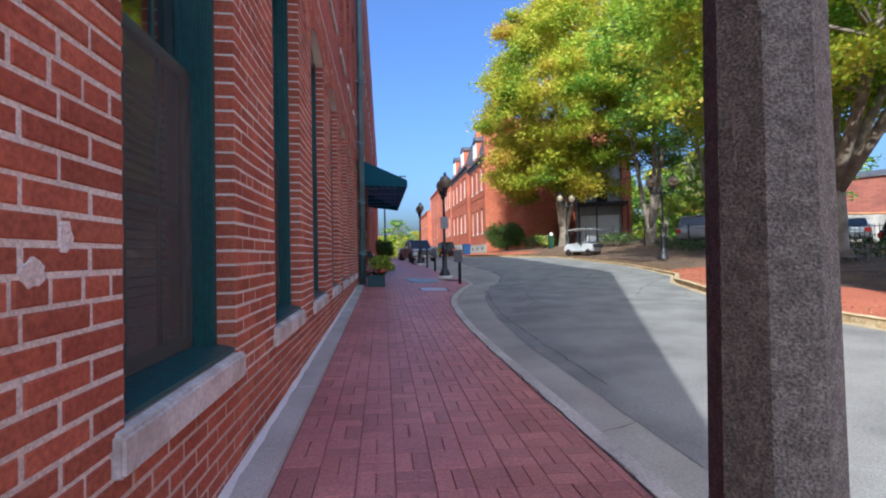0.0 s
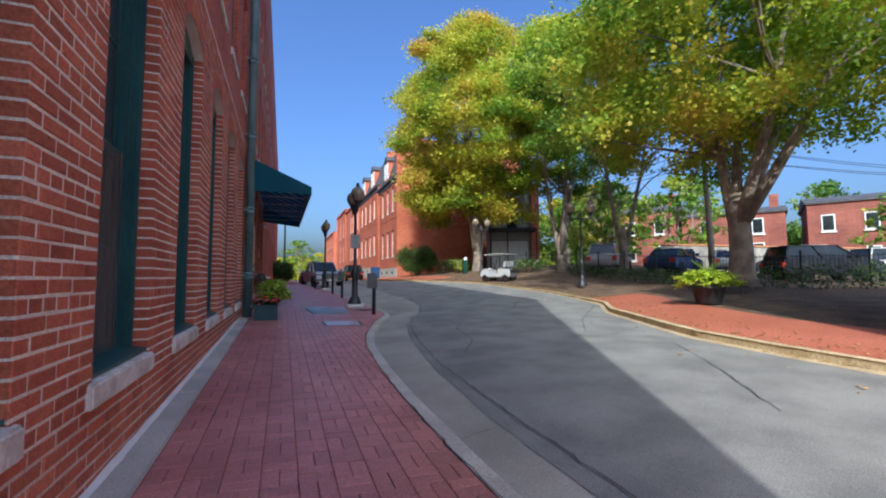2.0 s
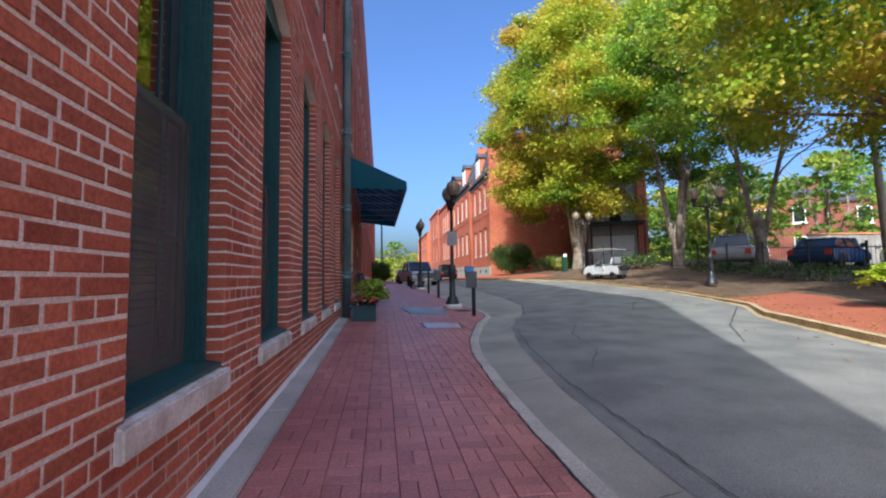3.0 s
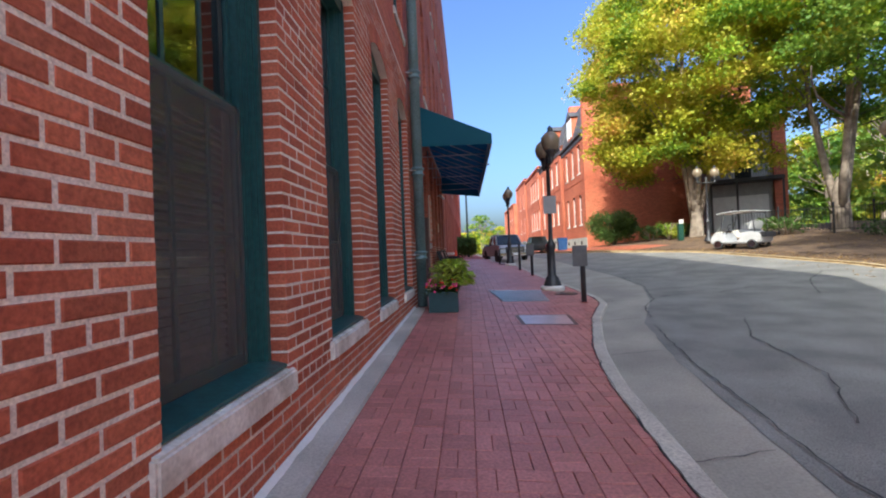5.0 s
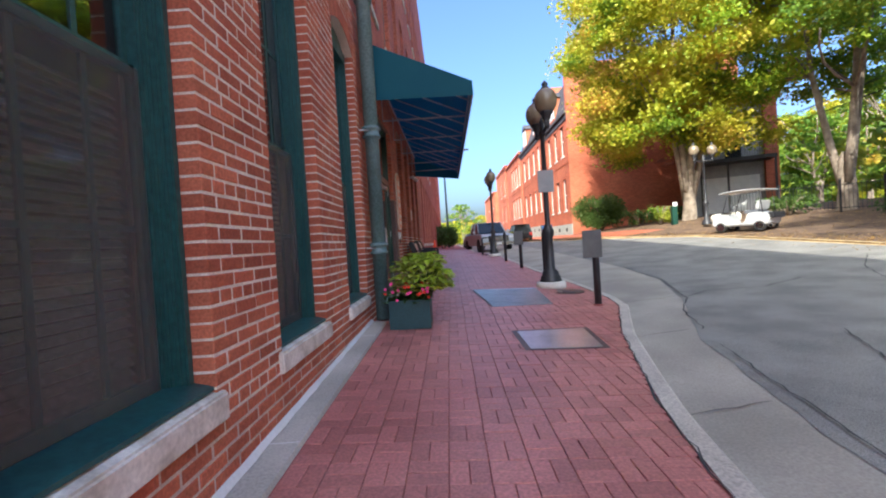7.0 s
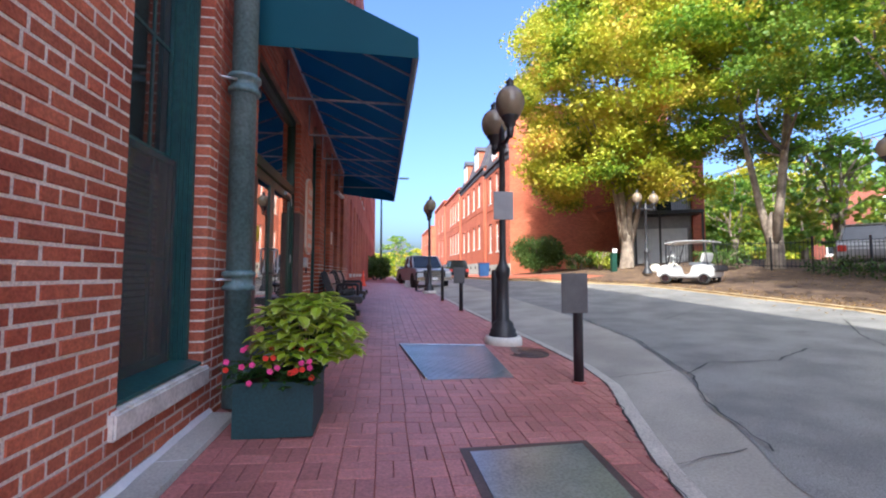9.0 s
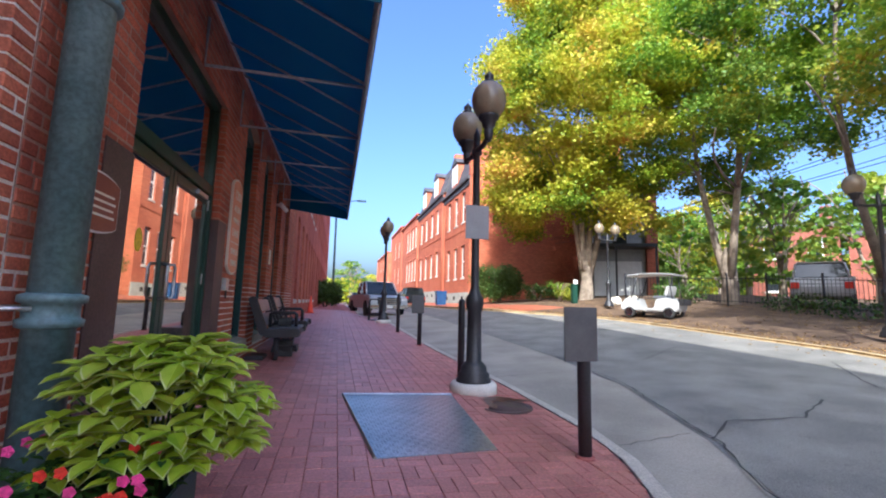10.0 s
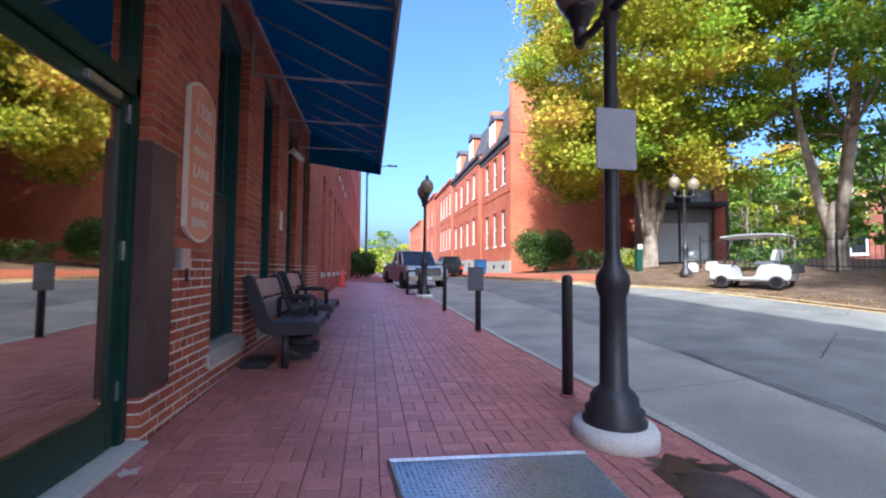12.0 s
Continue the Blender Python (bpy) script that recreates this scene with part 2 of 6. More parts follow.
HEDGE = leafy("hedge_leaves", [(0.3, (0.03, 0.08, 0.012)), (0.9, (0.11, 0.18, 0.03))], 1.5, 0.2)
M_LEAFEDGE = leafy("coleus_margin", [(0.3, (0.6, 0.68, 0.22)), (0.8, (0.72, 0.76, 0.34))], 6, 0.3)
COLEUS = leafy("coleus_leaves", [(0.3, (0.26, 0.42, 0.015)), (0.5, (0.46, 0.6, 0.03)), (0.8, (0.62, 0.7, 0.1))], 6, 0.4)
FLOWERLEAF = leafy("flower_foliage", [(0.3, (0.02, 0.07, 0.01)), (0.9, (0.06, 0.15, 0.02))], 8, 0.2)
M_PINK = mat("petal_pink", (0.75, 0.05, 0.25), (0.8, 0.08, 0.3), 0.6, 6, 60, 0)
M_RED = mat("petal_red", (0.7, 0.03, 0.015), (0.75, 0.05, 0.02), 0.6, 6, 60, 0)


# ---- building blocks ----
def mesh_of(bm, name, material):
    me = bpy.data.meshes.new(name)
    bm.to_mesh(me)
    bm.free()
    me.materials.append(material)
    return me


def part(name, bm, material, parent=None, label=""):
    ob = new(name, mesh_of(bm, name, material))
    if parent is not None:
        ob.parent = parent
    return tagged(ob, label)


def thing(name, label, category, group="", kind=""):
    return tagged(new(name), label, category, group, kind)


def box(lo, hi, bevel=0.0, bm=None):
    own = bmesh.new() if bm is None or bevel else bm
    m = Matrix.LocRotScale([(a + b) / 2 for a, b in zip(lo, hi)], None, [abs(b - a) for a, b in zip(lo, hi)])
    bmesh.ops.create_cube(own, size=1, matrix=m)
    if bevel:
        bmesh.ops.bevel(own, geom=own.edges[:], offset=bevel, segments=2, affect='EDGES', clamp_overlap=True)
        if bm is not None:
            return merge(bm, own)
    return own


def merge(bm, other):
    me = bpy.data.meshes.new("tmp")
    other.to_mesh(me)
    other.free()
    bm.from_mesh(me)
    bpy.data.meshes.remove(me)
    return bm


def turned(profile, n=20, bm=None, at=(0, 0, 0)):
    """A body of revolution from (radius, height) pairs."""
    bm = bm or bmesh.new()
    rings = []
    for r, z in profile:
        rings.append([bm.verts.new((at[0] + max(r, 1e-4) * math.cos(2 * math.pi * k / n), at[1] + max(r, 1e-4) * math.sin(2 * math.pi * k / n), at[2] + z)) for k in range(n)])
    for a, b in zip(rings, rings[1:]):
        for k in range(n):
            f = bm.faces.new((a[k], a[(k + 1) % n], b[(k + 1) % n], b[k]))
            f.smooth = n > 10
    bm.faces.new(rings[0][::-1])
    bm.faces.new(rings[-1])
    return bm


def tube(points, radii, n=8, bm=None):
    """A round bar along points, with a radius for each of them."""
    bm = bm or bmesh.new()
    pts = [Vector(p) for p in points]
    radii = radii if isinstance(radii, (list, tuple)) else [radii] * len(pts)
    rings = []
    for i, p in enumerate(pts):
        d = (pts[min(i + 1, len(pts) - 1)] - pts[max(i - 1, 0)]).normalized()
        u = d.orthogonal().normalized() if abs(d.z) > 0.9 else d.cross(Vector((0, 0, 1))).normalized()
        v = d.cross(u)
        rings.append([bm.verts.new(p + radii[i] * (math.cos(2 * math.pi * k / n) * u + math.sin(2 * math.pi * k / n) * v)) for k in range(n)])
    for i, (a, b) in enumerate(zip(rings, rings[1:])):
        shift = min(range(n), key=lambda s: sum((a[k].co - b[(k + s) % n].co).length for k in range(n)))
        for k in range(n):
            f = bm.faces.new((a[k], a[(k + 1) % n], b[(k + 1 + shift) % n], b[(k + shift) % n]))
            f.smooth = n > 5
        rings[i + 1] = [b[(k + shift) % n] for k in range(n)]
    bm.faces.new(rings[0][::-1])
    bm.faces.new(rings[-1])
    bmesh.ops.recalc_face_normals(bm, faces=bm.faces[:])
    return bm


def prism(outline, lo, hi, axis="x", bm=None):
    """An outline extruded along an axis: (y, z) pairs for x, (x, z) for y, (x, y) for z."""
    bm = bm or bmesh.new()
    def put(a, b, c):
        return {"x": (c, a, b), "y": (a, c, b), "z": (a, b, c)}[axis]
    one = [bm.verts.new(put(a, b, lo)) for a, b in outline]
    two = [bm.verts.new(put(a, b, hi)) for a, b in outline]
    bm.faces.new(one)
    bm.faces.new(two[::-1])
    n = len(outline)
    for k in range(n):
        bm.faces.new((one[k], two[k], two[(k + 1) % n], one[(k + 1) % n]))
    bmesh.ops.recalc_face_normals(bm, faces=bm.faces[:])
    return bm


def raw(name, verts, faces, material, parent=None, label="", smooth=False):
    me = bpy.data.meshes.new(name)
    me.from_pydata(verts, [], faces)
    if smooth:
        me.shade_smooth()
    me.materials.append(material)
    ob = new(name, me)
    if parent is not None:
        ob.parent = parent
    return tagged(ob, label)


def along(pairs, v):
    """A value between listed (key, value) pairs, smoothly."""
    if v <= pairs[0][0]:
        return pairs[0][1]
    for (a, p), (b, q) in zip(pairs, pairs[1:]):
        if v <= b:
            return p + (q - p) * (v - a) / (b - a)
    return pairs[-1][1]


# ---- the lie of the land ----
NEAR_EDGE = [(-8, 1.6), (2.4, 1.48), (5, 1.41), (6.6, 1.41), (7.8, 1.46), (9.3, 1.57), (10.4, 1.76), (11.1, 1.94), (12.5, 2.33), (13.5, 2.70), (14.2, 2.98), (15.0, 3.10), (16.9, 3.08), (20.4, 2.88), (24.3, 2.82), (30, 2.75), (32.2, 1.8), (90, 1.8)]
APRON_EDGE = [(-8, 2.2), (2.7, 2.1), (5.9, 2.12), (8, 2.28), (10.3, 2.62), (12.3, 3.1), (14.4, 4.06), (16.5, 4.75), (19.1, 5.05), (30, 5.15), (90, 5.15)]
FAR_EDGE = [(-8, 7.4), (4.6, 7.3), (6.5, 7.35), (8.0, 7.5), (9.0, 7.85), (11.8, 8.95), (13.6, 10.3), (15.7, 10.85), (18, 11.3), (24, 11.25), (26, 11.0), (29, 9.7), (31.5, 8.8), (34, 8.2), (50, 8.1), (90, 8.1)]


def walk_z(x, y):
    return -0.05 + 0.0245 * (min(y, 36) - 13) - 0.037 * (min(x, 3.3) - 2.64)


def road_z(x, y):
    q = max(-0.6, min(x, 22))
    return -0.25 + 0.0245 * (min(y, 32) - 8) + 0.023 * (q - 1.8) + 0.0027 * max(0, min(y, 32) - 13) * max(0, q - 3)


def verge_z(x, y):
    e = along(FAR_EDGE, y)
    return road_z(x, y) + along([(11, 0.13), (16, 0.05), (28, 0.05), (33, 0.12)], y) + 0.03 * max(0, min(x - e, 6))


def sheet(name, y0, y1, step, across, material, label, category, parent=None):
    """A strip of ground: across(y) gives (x, z) pairs from one side to the other."""
    verts, faces, n = [], [], 0
    y = y0
    while y <= y1 + 1e-6:
        row = across(y)
        n = len(row)
        verts += [(x, y, z) for x, z in row]
        y += step
    for r in range(len(verts) // n - 1):
        for k in range(n - 1):
            a = r * n + k
            faces.append((a, a + 1, a + n + 1, a + n))
    ob = raw(name, verts, faces, material, parent, label)
    tagged(ob, "", category, "", "structure")
    return ob


# ---- ground ----
def grid_ground():
    xs = [-600, -200, -60, -20, -6, -2, 3, 8, 14, 22, 35, 60, 120, 250, 600]
    ys = [-600, -150, -40, -10, 0, 8, 13, 20, 30, 45, 60, 90, 150, 300, 700]
    verts = [(x, y, road_z(x, max(y, -10)) - 0.35) for y in ys for x in xs]
    n = len(xs)
    faces = [(j * n + i, j * n + i + 1, (j + 1) * n + i + 1, (j + 1) * n + i) for j in range(len(ys) - 1) for i in range(n - 1)]
    return tagged(raw("ground", verts, faces, M_SOIL, None, "bare earth ground reaching to the horizon"), "", "ground", "", "structure")


grid_ground()
KERB = 0.14
pavement = sheet("pavement", -8, 90, 0.25, lambda y: [(-0.64, walk_z(-0.64, y) - 0.014), (along(NEAR_EDGE, y), walk_z(along(NEAR_EDGE, y), y) - 0.014)], M_SAND,
                 "red brick pavement beside the old brick buildings", "pavement")


def kerb_row(edge, width, up, down, side):
    def row(y):
        e = along(edge, y)
        zt, zb = up(e, y), down(e + side * width, y)
        return [(e, zt - 0.1), (e, zt + 0.004), (e + side * (width - 0.02), zt), (e + side * width, zt - 0.015), (e + side * (width + 0.01), min(zb, zt - 0.02) - 0.1)][::1 if side > 0 else -1]
    return row


sheet("kerb", -8, 90, 0.25, kerb_row(NEAR_EDGE, KERB, walk_z, road_z, 1), M_KERB, "worn concrete kerb along the brick pavement", "kerb")
sheet("gutter", -8, 90, 0.25, lambda y: [(along(NEAR_EDGE, y) + 0.1, road_z(along(NEAR_EDGE, y) + 0.1, y) - 0.02), (along(APRON_EDGE, y), road_z(along(APRON_EDGE, y), y))],
      M_GUTTER, "stained concrete gutter between kerb and asphalt", "gutter")
sheet("road", -8, 90, 0.25, lambda y: [(along(APRON_EDGE, y) - 0.03 + (0.03 * noise.noise((y * 3.0, 0, 0))) + (along(FAR_EDGE, y) + 0.1 - along(APRON_EDGE, y)) * k / 8,
                                        road_z(along(APRON_EDGE, y) + (along(FAR_EDGE, y) + 0.1 - along(APRON_EDGE, y)) * k / 8, y) + 0.004 + 0.01 * (1 - abs(k / 4 - 1))) for k in range(9)],
      M_ASPHALT, "grey worn asphalt road bending past the pavement", "road")
sheet("far_gutter", -8, 90, 0.25, lambda y: [(along(FAR_EDGE, y) - 0.32, road_z(along(FAR_EDGE, y) - 0.32, y) + 0.012), (along(FAR_EDGE, y), road_z(along(FAR_EDGE, y), y) + 0.016)],
      M_FARKERB, "leaf strewn concrete gutter across the road", "gutter")
sheet("far_kerb", -8, 90, 0.25, lambda y: kerb_row(FAR_EDGE, -KERB, lambda x, q: verge_z(x + 0.1, q), road_z, 1)(y)[::-1], M_FARKERB, "concrete kerb across the road", "kerb")
for y0, y1 in ((-8, 15.0), (30.0, 90)):
    sheet("far_pavement", y0, y1, 0.5, lambda y: [(along(FAR_EDGE, y) + 0.0, verge_z(along(FAR_EDGE, y), y) - 0.004), (along(FAR_EDGE, y) + 2.4, verge_z(along(FAR_EDGE, y) + 2.4, y))], M_REDWALK,
          "smooth red brick pavement across the road", "pavement")
sheet("leafy_verge", 15.0, 30.0, 0.5, lambda y: [(along(FAR_EDGE, y) + 0.0, verge_z(along(FAR_EDGE, y), y) - 0.004), (along(FAR_EDGE, y) + 2.4, verge_z(along(FAR_EDGE, y) + 2.4, y))], M_SOIL,
      "brown mulch verge under dry leaves", "verge")
sheet("verge", -8, 90, 0.5, lambda y: [(along(FAR_EDGE, y) + 2.4 + k * 2.5, verge_z(along(FAR_EDGE, y) + 2.4 + k * 2.5, y) - 0.005) for k in range(20)], M_SOIL,
      "mulched verge strewn with fallen leaves under the trees", "verge")
sheet("wall_strip", -2.8, 13.42, 0.3, lambda y: [(-0.66, walk_z(-0.6, y) + 0.022), (-0.463, walk_z(-0.46, y) + 0.014), (-0.45, walk_z(-0.46, y) - 0.02)], M_STRIP,
      "pale concrete strip at the foot of the brick wall", "footing")


sheet("caulk_line", -2.8, 13.42, 0.1, lambda y: [(-0.648, walk_z(-0.6, y) + 0.058 + 0.014 * noise.noise((0, y * 4, 0))), (-0.622 + 0.014 * noise.noise((3, y * 5, 0)), walk_z(-0.6, y) + 0.0235)], M_WHITE,
      "white sealant line where wall and strip meet", "trim")


# ---- the near buildings ----
FACE = -0.65                      # front of the brickwork
MORTAR = FACE - 0.0045
COURSE, LONG = 0.0755, 0.2254
WIN = [(r - 1.0, r) for r in (-1.1, 0.73, 2.55, 4.38, 6.1, 7.89, 9.66, 11.42, 13.27)]   # window openings of the first house, along y
SILL_Z, SPRING, CROWN = 0.46, 3.58, 3.74
WIN2 = [(17.74, 18.72), (19.40, 20.32), (21.08, 22.0), (22.76, 23.66)]
DOOR = (14.42, 16.62)
ROOF_Z = 17.0


def arch_z(y, a, b, spring=SPRING, crown=CROWN):
    u = (2 * y - a - b) / (b - a)
    return spring + (crown - spring) * (1 - min(1, u * u))


def wall_with_openings(name, y0, y1, z0, z1, openings, label, face=MORTAR, material=M_BRICKFAR, depth=0.35):
    """openings: (ya, yb, bottom, spring, crown)."""
    bm = bmesh.new()
    cols = sorted({(o[0], o[1]) for o in openings})
    y = y0
    for a, b in cols:
        if a > y:
            box((face - depth, y, z0), (face, a, z1), bm=bm)
        z = z0
        for o in sorted((o for o in openings if (o[0], o[1]) == (a, b)), key=lambda o: o[2]):
            if o[2] > z + 0.001:
                box((face - depth, a, z), (face, b, o[2]), bm=bm)
            z = o[4]
            if o[4] > o[3]:
                pts = [(a + (b - a) * k / 10, arch_z(a + (b - a) * k / 10, a, b, o[3], o[4])) for k in range(11)]
                prism(pts + [(b, o[4] + 0.02), (a, o[4] + 0.02)], face - depth, face, "x", bm)
                z = o[4] + 0.02
        if z1 > z + 0.001:
            box((face - depth, a, z), (face, b, z1), bm=bm)
        y = b
    if y < y1:
        box((face - depth, y, z0), (face, y1, z1), bm=bm)
    return tagged(part(name, bm, material, None, label), "", "wall", "", "structure")


LOW = [(a, b, SILL_Z - 0.13, SPRING, CROWN) for a, b in WIN]
UP = [(a, b, z, z + 2.55, z + 2.71) for a, b in WIN for z in (4.95, 9.5)]
LOW2 = [(DOOR[0], DOOR[1], -0.3, 3.46, 3.46)] + [(a, b, 0.38, 3.75, 3.92) for a, b in WIN2]
UP2 = [(14.9 + 1.96 * k, 15.8 + 1.96 * k, z, z + 2.8, z + 2.96) for k in range(12) for z in (5.2, 9.7)]
SPLIT = 4.3
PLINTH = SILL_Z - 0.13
wall_1 = wall_with_openings("wall_1", -2.8, 13.42, PLINTH, SPLIT, LOW, "red brick wall with arched windows and pale mortar", material=M_MORTAR)
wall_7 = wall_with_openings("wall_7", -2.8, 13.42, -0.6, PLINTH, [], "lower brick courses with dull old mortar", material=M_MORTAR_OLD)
wall_2 = wall_with_openings("wall_2", -2.8, 13.42, SPLIT, ROOF_Z, UP, "upper red brick wall with arched windows")
REPOINT = 1.32
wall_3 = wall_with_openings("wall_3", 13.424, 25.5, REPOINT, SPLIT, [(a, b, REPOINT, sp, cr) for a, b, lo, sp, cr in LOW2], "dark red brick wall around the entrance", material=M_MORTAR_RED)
wall_8 = wall_with_openings("wall_8", 13.424, 25.5, -0.4, REPOINT, [(a, b, lo, REPOINT, REPOINT) for a, b, lo, sp, cr in LOW2], "lower entrance wall with pale repointed joints", material=M_MORTAR)
wall_4 = wall_with_openings("wall_4", 13.424, 40.0, SPLIT, ROOF_Z - 0.3, UP2, "upper red brick wall over the awning")
FARW = [(26.3 + 1.96 * k, 27.2 + 1.96 * k, 1.0, 3.9, 4.05) for k in range(7)]
wall_5 = wall_with_openings("wall_5", 25.504, 40.0, -0.3, SPLIT, FARW, "brick wall with narrow windows beyond the awning", face=FACE)
wall_6 = wall_with_openings("wall_6", 40.004, 72.0, -0.3, ROOF_Z - 0.6, [(41 + 2.6 * k, 42.1 + 2.6 * k, z, z + 2.4, z + 2.55) for k in range(12) for z in (1.6, 5.4, 9.6)],
                            "far stretch of the long brick building", face=FACE)
tagged(part("building_end", box((-14, -3.2, -0.8), (FACE - 0.002, -2.804, ROOF_Z)), M_BRICKFAR, None, "plain brick end wall of the first building"), "", "wall", "", "structure")
tagged(part("building_far_end", box((-14, 72.004, -0.8), (FACE - 0.002, 72.4, ROOF_Z - 0.6)), M_BRICKFAR, None, "plain brick end wall of the long building"), "", "wall", "", "structure")
tagged(part("roof", box((-14, -3.2, ROOF_Z + 0.002), (FACE - 0.3, 72.4, ROOF_Z + 0.2)), M_ROOF, None, "flat dark roof of the long brick building"), "", "roof", "", "structure")
# added sheet behind the windows, room darkness in its colour
tagged(part("inner_wall", box((-2.2, -2.8, -0.6), (-2.0, 72, ROOF_Z)), M_DARK, None, "near black sheet painted as unlit rooms behind the windows"), "", "wall", "", "structure")


def sash_window(name, a, b, z0, spring, crown, label, face=FACE, screen=True, kind="structure", sill=True, fine=True, stone=None, proud=0.03):
    """A tall sash window in dark green paint: frame, two sashes, bars, panes, stone sill."""
    w = thing(name, label, "window", "arched sash windows", kind)
    x = face - 0.19
    bm = bmesh.new()
    for c, s in ((a, 1), (b, -1)):
        for q, x0, x1 in ((0.05, -0.05, 0.09), (0.075, -0.05, 0.068), (0.1, -0.05, 0.045), (0.125, -0.05, 0.028)):
            box((x + x0, min(c, c + s * q), z0), (x + x1, max(c, c + s * q), spring + 0.03), 0.008 if fine else 0, bm)
            if not fine:
                break
    pts = [(a + (b - a) * k / 10, arch_z(a + (b - a) * k / 10, a, b, spring, crown)) for k in range(11)]
    prism(pts + [(b - 0.02, spring - 0.1), (a + 0.02, spring - 0.1)], x - 0.06, x + 0.082, "x", bm)
    box((x - 0.06, a + 0.02, z0), (x + 0.06, b - 0.02, z0 + 0.06), 0.01 if fine else 0, bm)
    part("window_frame", bm, M_GREEN, w, "dark green painted wooden frame")
    mid = z0 + (spring - z0) * 0.47
    for nm, za, zb, dx in (("lower_sash", z0 + 0.07, mid, -0.01), ("upper_sash", mid - 0.04, spring - 0.08, -0.035)):
        bm = bmesh.new()
        ya, yb = a + 0.1, b - 0.1
        for lo, hi in (((ya, za), (ya + 0.05, zb)), ((yb - 0.05, za), (yb, zb)), ((ya, za), (yb, za + 0.06)), ((ya, zb - 0.05), (yb, zb))):
            box((x + dx - 0.02, lo[0], lo[1]), (x + dx + 0.012, hi[0], hi[1]), bm=bm)
        for k in (1, 2):
            c = ya + (yb - ya) * k / 3
            box((x + dx - 0.018, c - 0.012, za), (x + dx + 0.0, c + 0.012, zb), bm=bm)
        box((x + dx - 0.018, ya, (za + zb) / 2 - 0.012), (x + dx - 0.001, yb, (za + zb) / 2 + 0.012), bm=bm)
        s = part(nm, bm, M_GREEN, w)
        pane = part("pane", box((x + dx - 0.012, ya + 0.03, za + 0.03), (x + dx - 0.006, yb - 0.03, zb - 0.03)), M_GLASS, s)
        pane.visible_shadow = False
    if screen:
        part("insect_screen", box((x + 0.014, a + 0.1, z0 + 0.06), (x + 0.018, b - 0.1, mid - 0.02)), M_SCREEN, w, "dark grey insect screen")
    if fine:
        slats = bmesh.new()
        z = z0 + 0.12
        while z < mid - 0.1:
            prism([(x - 0.115, z + 0.016), (x - 0.113, z + 0.018), (x - 0.085, z - 0.012), (x - 0.087, z - 0.014)], a + 0.13, b - 0.13, "y", slats)
            z += 0.042
        tagged(part("blind", slats, M_SLAT, w, "pale slatted blind behind the glass"), kind="stuff")
        part("sub_sill", prism([(x + 0.02, z0 + 0.02), (x + 0.02, z0 + 0.075), (face - 0.012, z0 + 0.038), (face - 0.012, z0 + 0.02)], a + 0.004, b - 0.004, "y"), M_GREEN, w, "sloping green painted wooden sill")
    # added near-black sheet, stands for the unlit room behind the glass
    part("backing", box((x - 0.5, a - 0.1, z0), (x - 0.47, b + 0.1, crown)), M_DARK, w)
    if sill:
        bm = box((face - 0.16, a - 0.06, z0 - 0.13), (face + proud, b + 0.05, z0), 0.0)
        for v in bm.verts:
            if v.co.z > z0 - 0.01 and v.co.x < face:
                v.co.z += 0.045
        bmesh.ops.bevel(bm, geom=bm.edges[:], offset=0.011, segments=2, affect='EDGES')
        bmesh.ops.subdivide_edges(bm, edges=[e for e in bm.edges if e.calc_length() > 0.3], cuts=9)
        for v in bm.verts:
            v.co += Vector((1, 1, 1)) * 0.0025 * noise.noise(v.co * 9) + Vector((0, 0, 0.004 * noise.noise(v.co * 3)))
        part("window_sill", bm, stone or M_STONE, w, "rough pale stone sill")
    return w


n_win = 0
for a, b in WIN:
    n_win += 1
    sash_window("window_%d" % n_win, a, b, SILL_Z, SPRING, CROWN, "tall arched green sash window with insect screen and stone sill", fine=a > 1)
for a, b, z, s, c in UP:
    n_win += 1
    sash_window("window_%d" % n_win, a, b, z + 0.13, s, c, "upper arched green sash window with stone sill", screen=False, fine=False)
for a, b in WIN2:
    n_win += 1
    sash_window("window_%d" % n_win, a, b, 0.5, 3.75, 3.92, "dark arched window beside the benches with stone sill", fine=False, stone=M_KERB, proud=0.02)
for a, b, z, s, c in UP2 + FARW:
    n_win += 1
    sash_window("window_%d" % n_win, a, b, z + 0.13, s, c, "narrow dark sash window in the long brick wall", screen=False, fine=False)


# ---- trees ----
def limbs(bm, base, top, r0, r1, bend, seed, n=7):
    rnd = random.Random(seed)
    pts, rs = [], []
    base, top = Vector(base), Vector(top)
    side = Vector((rnd.uniform(-1, 1), rnd.uniform(-1, 1), 0)) * bend
    for k in range(n):
        u = k / (n - 1)
        pts.append(base.lerp(top, u) + side * math.sin(math.pi * u) + Vector((rnd.uniform(-1, 1), rnd.uniform(-1, 1), 0)) * bend * 0.2 * u)
        rs.append(r0 + (r1 - r0) * u ** 0.8)
    tube(pts, rs, 10, bm)
    return pts


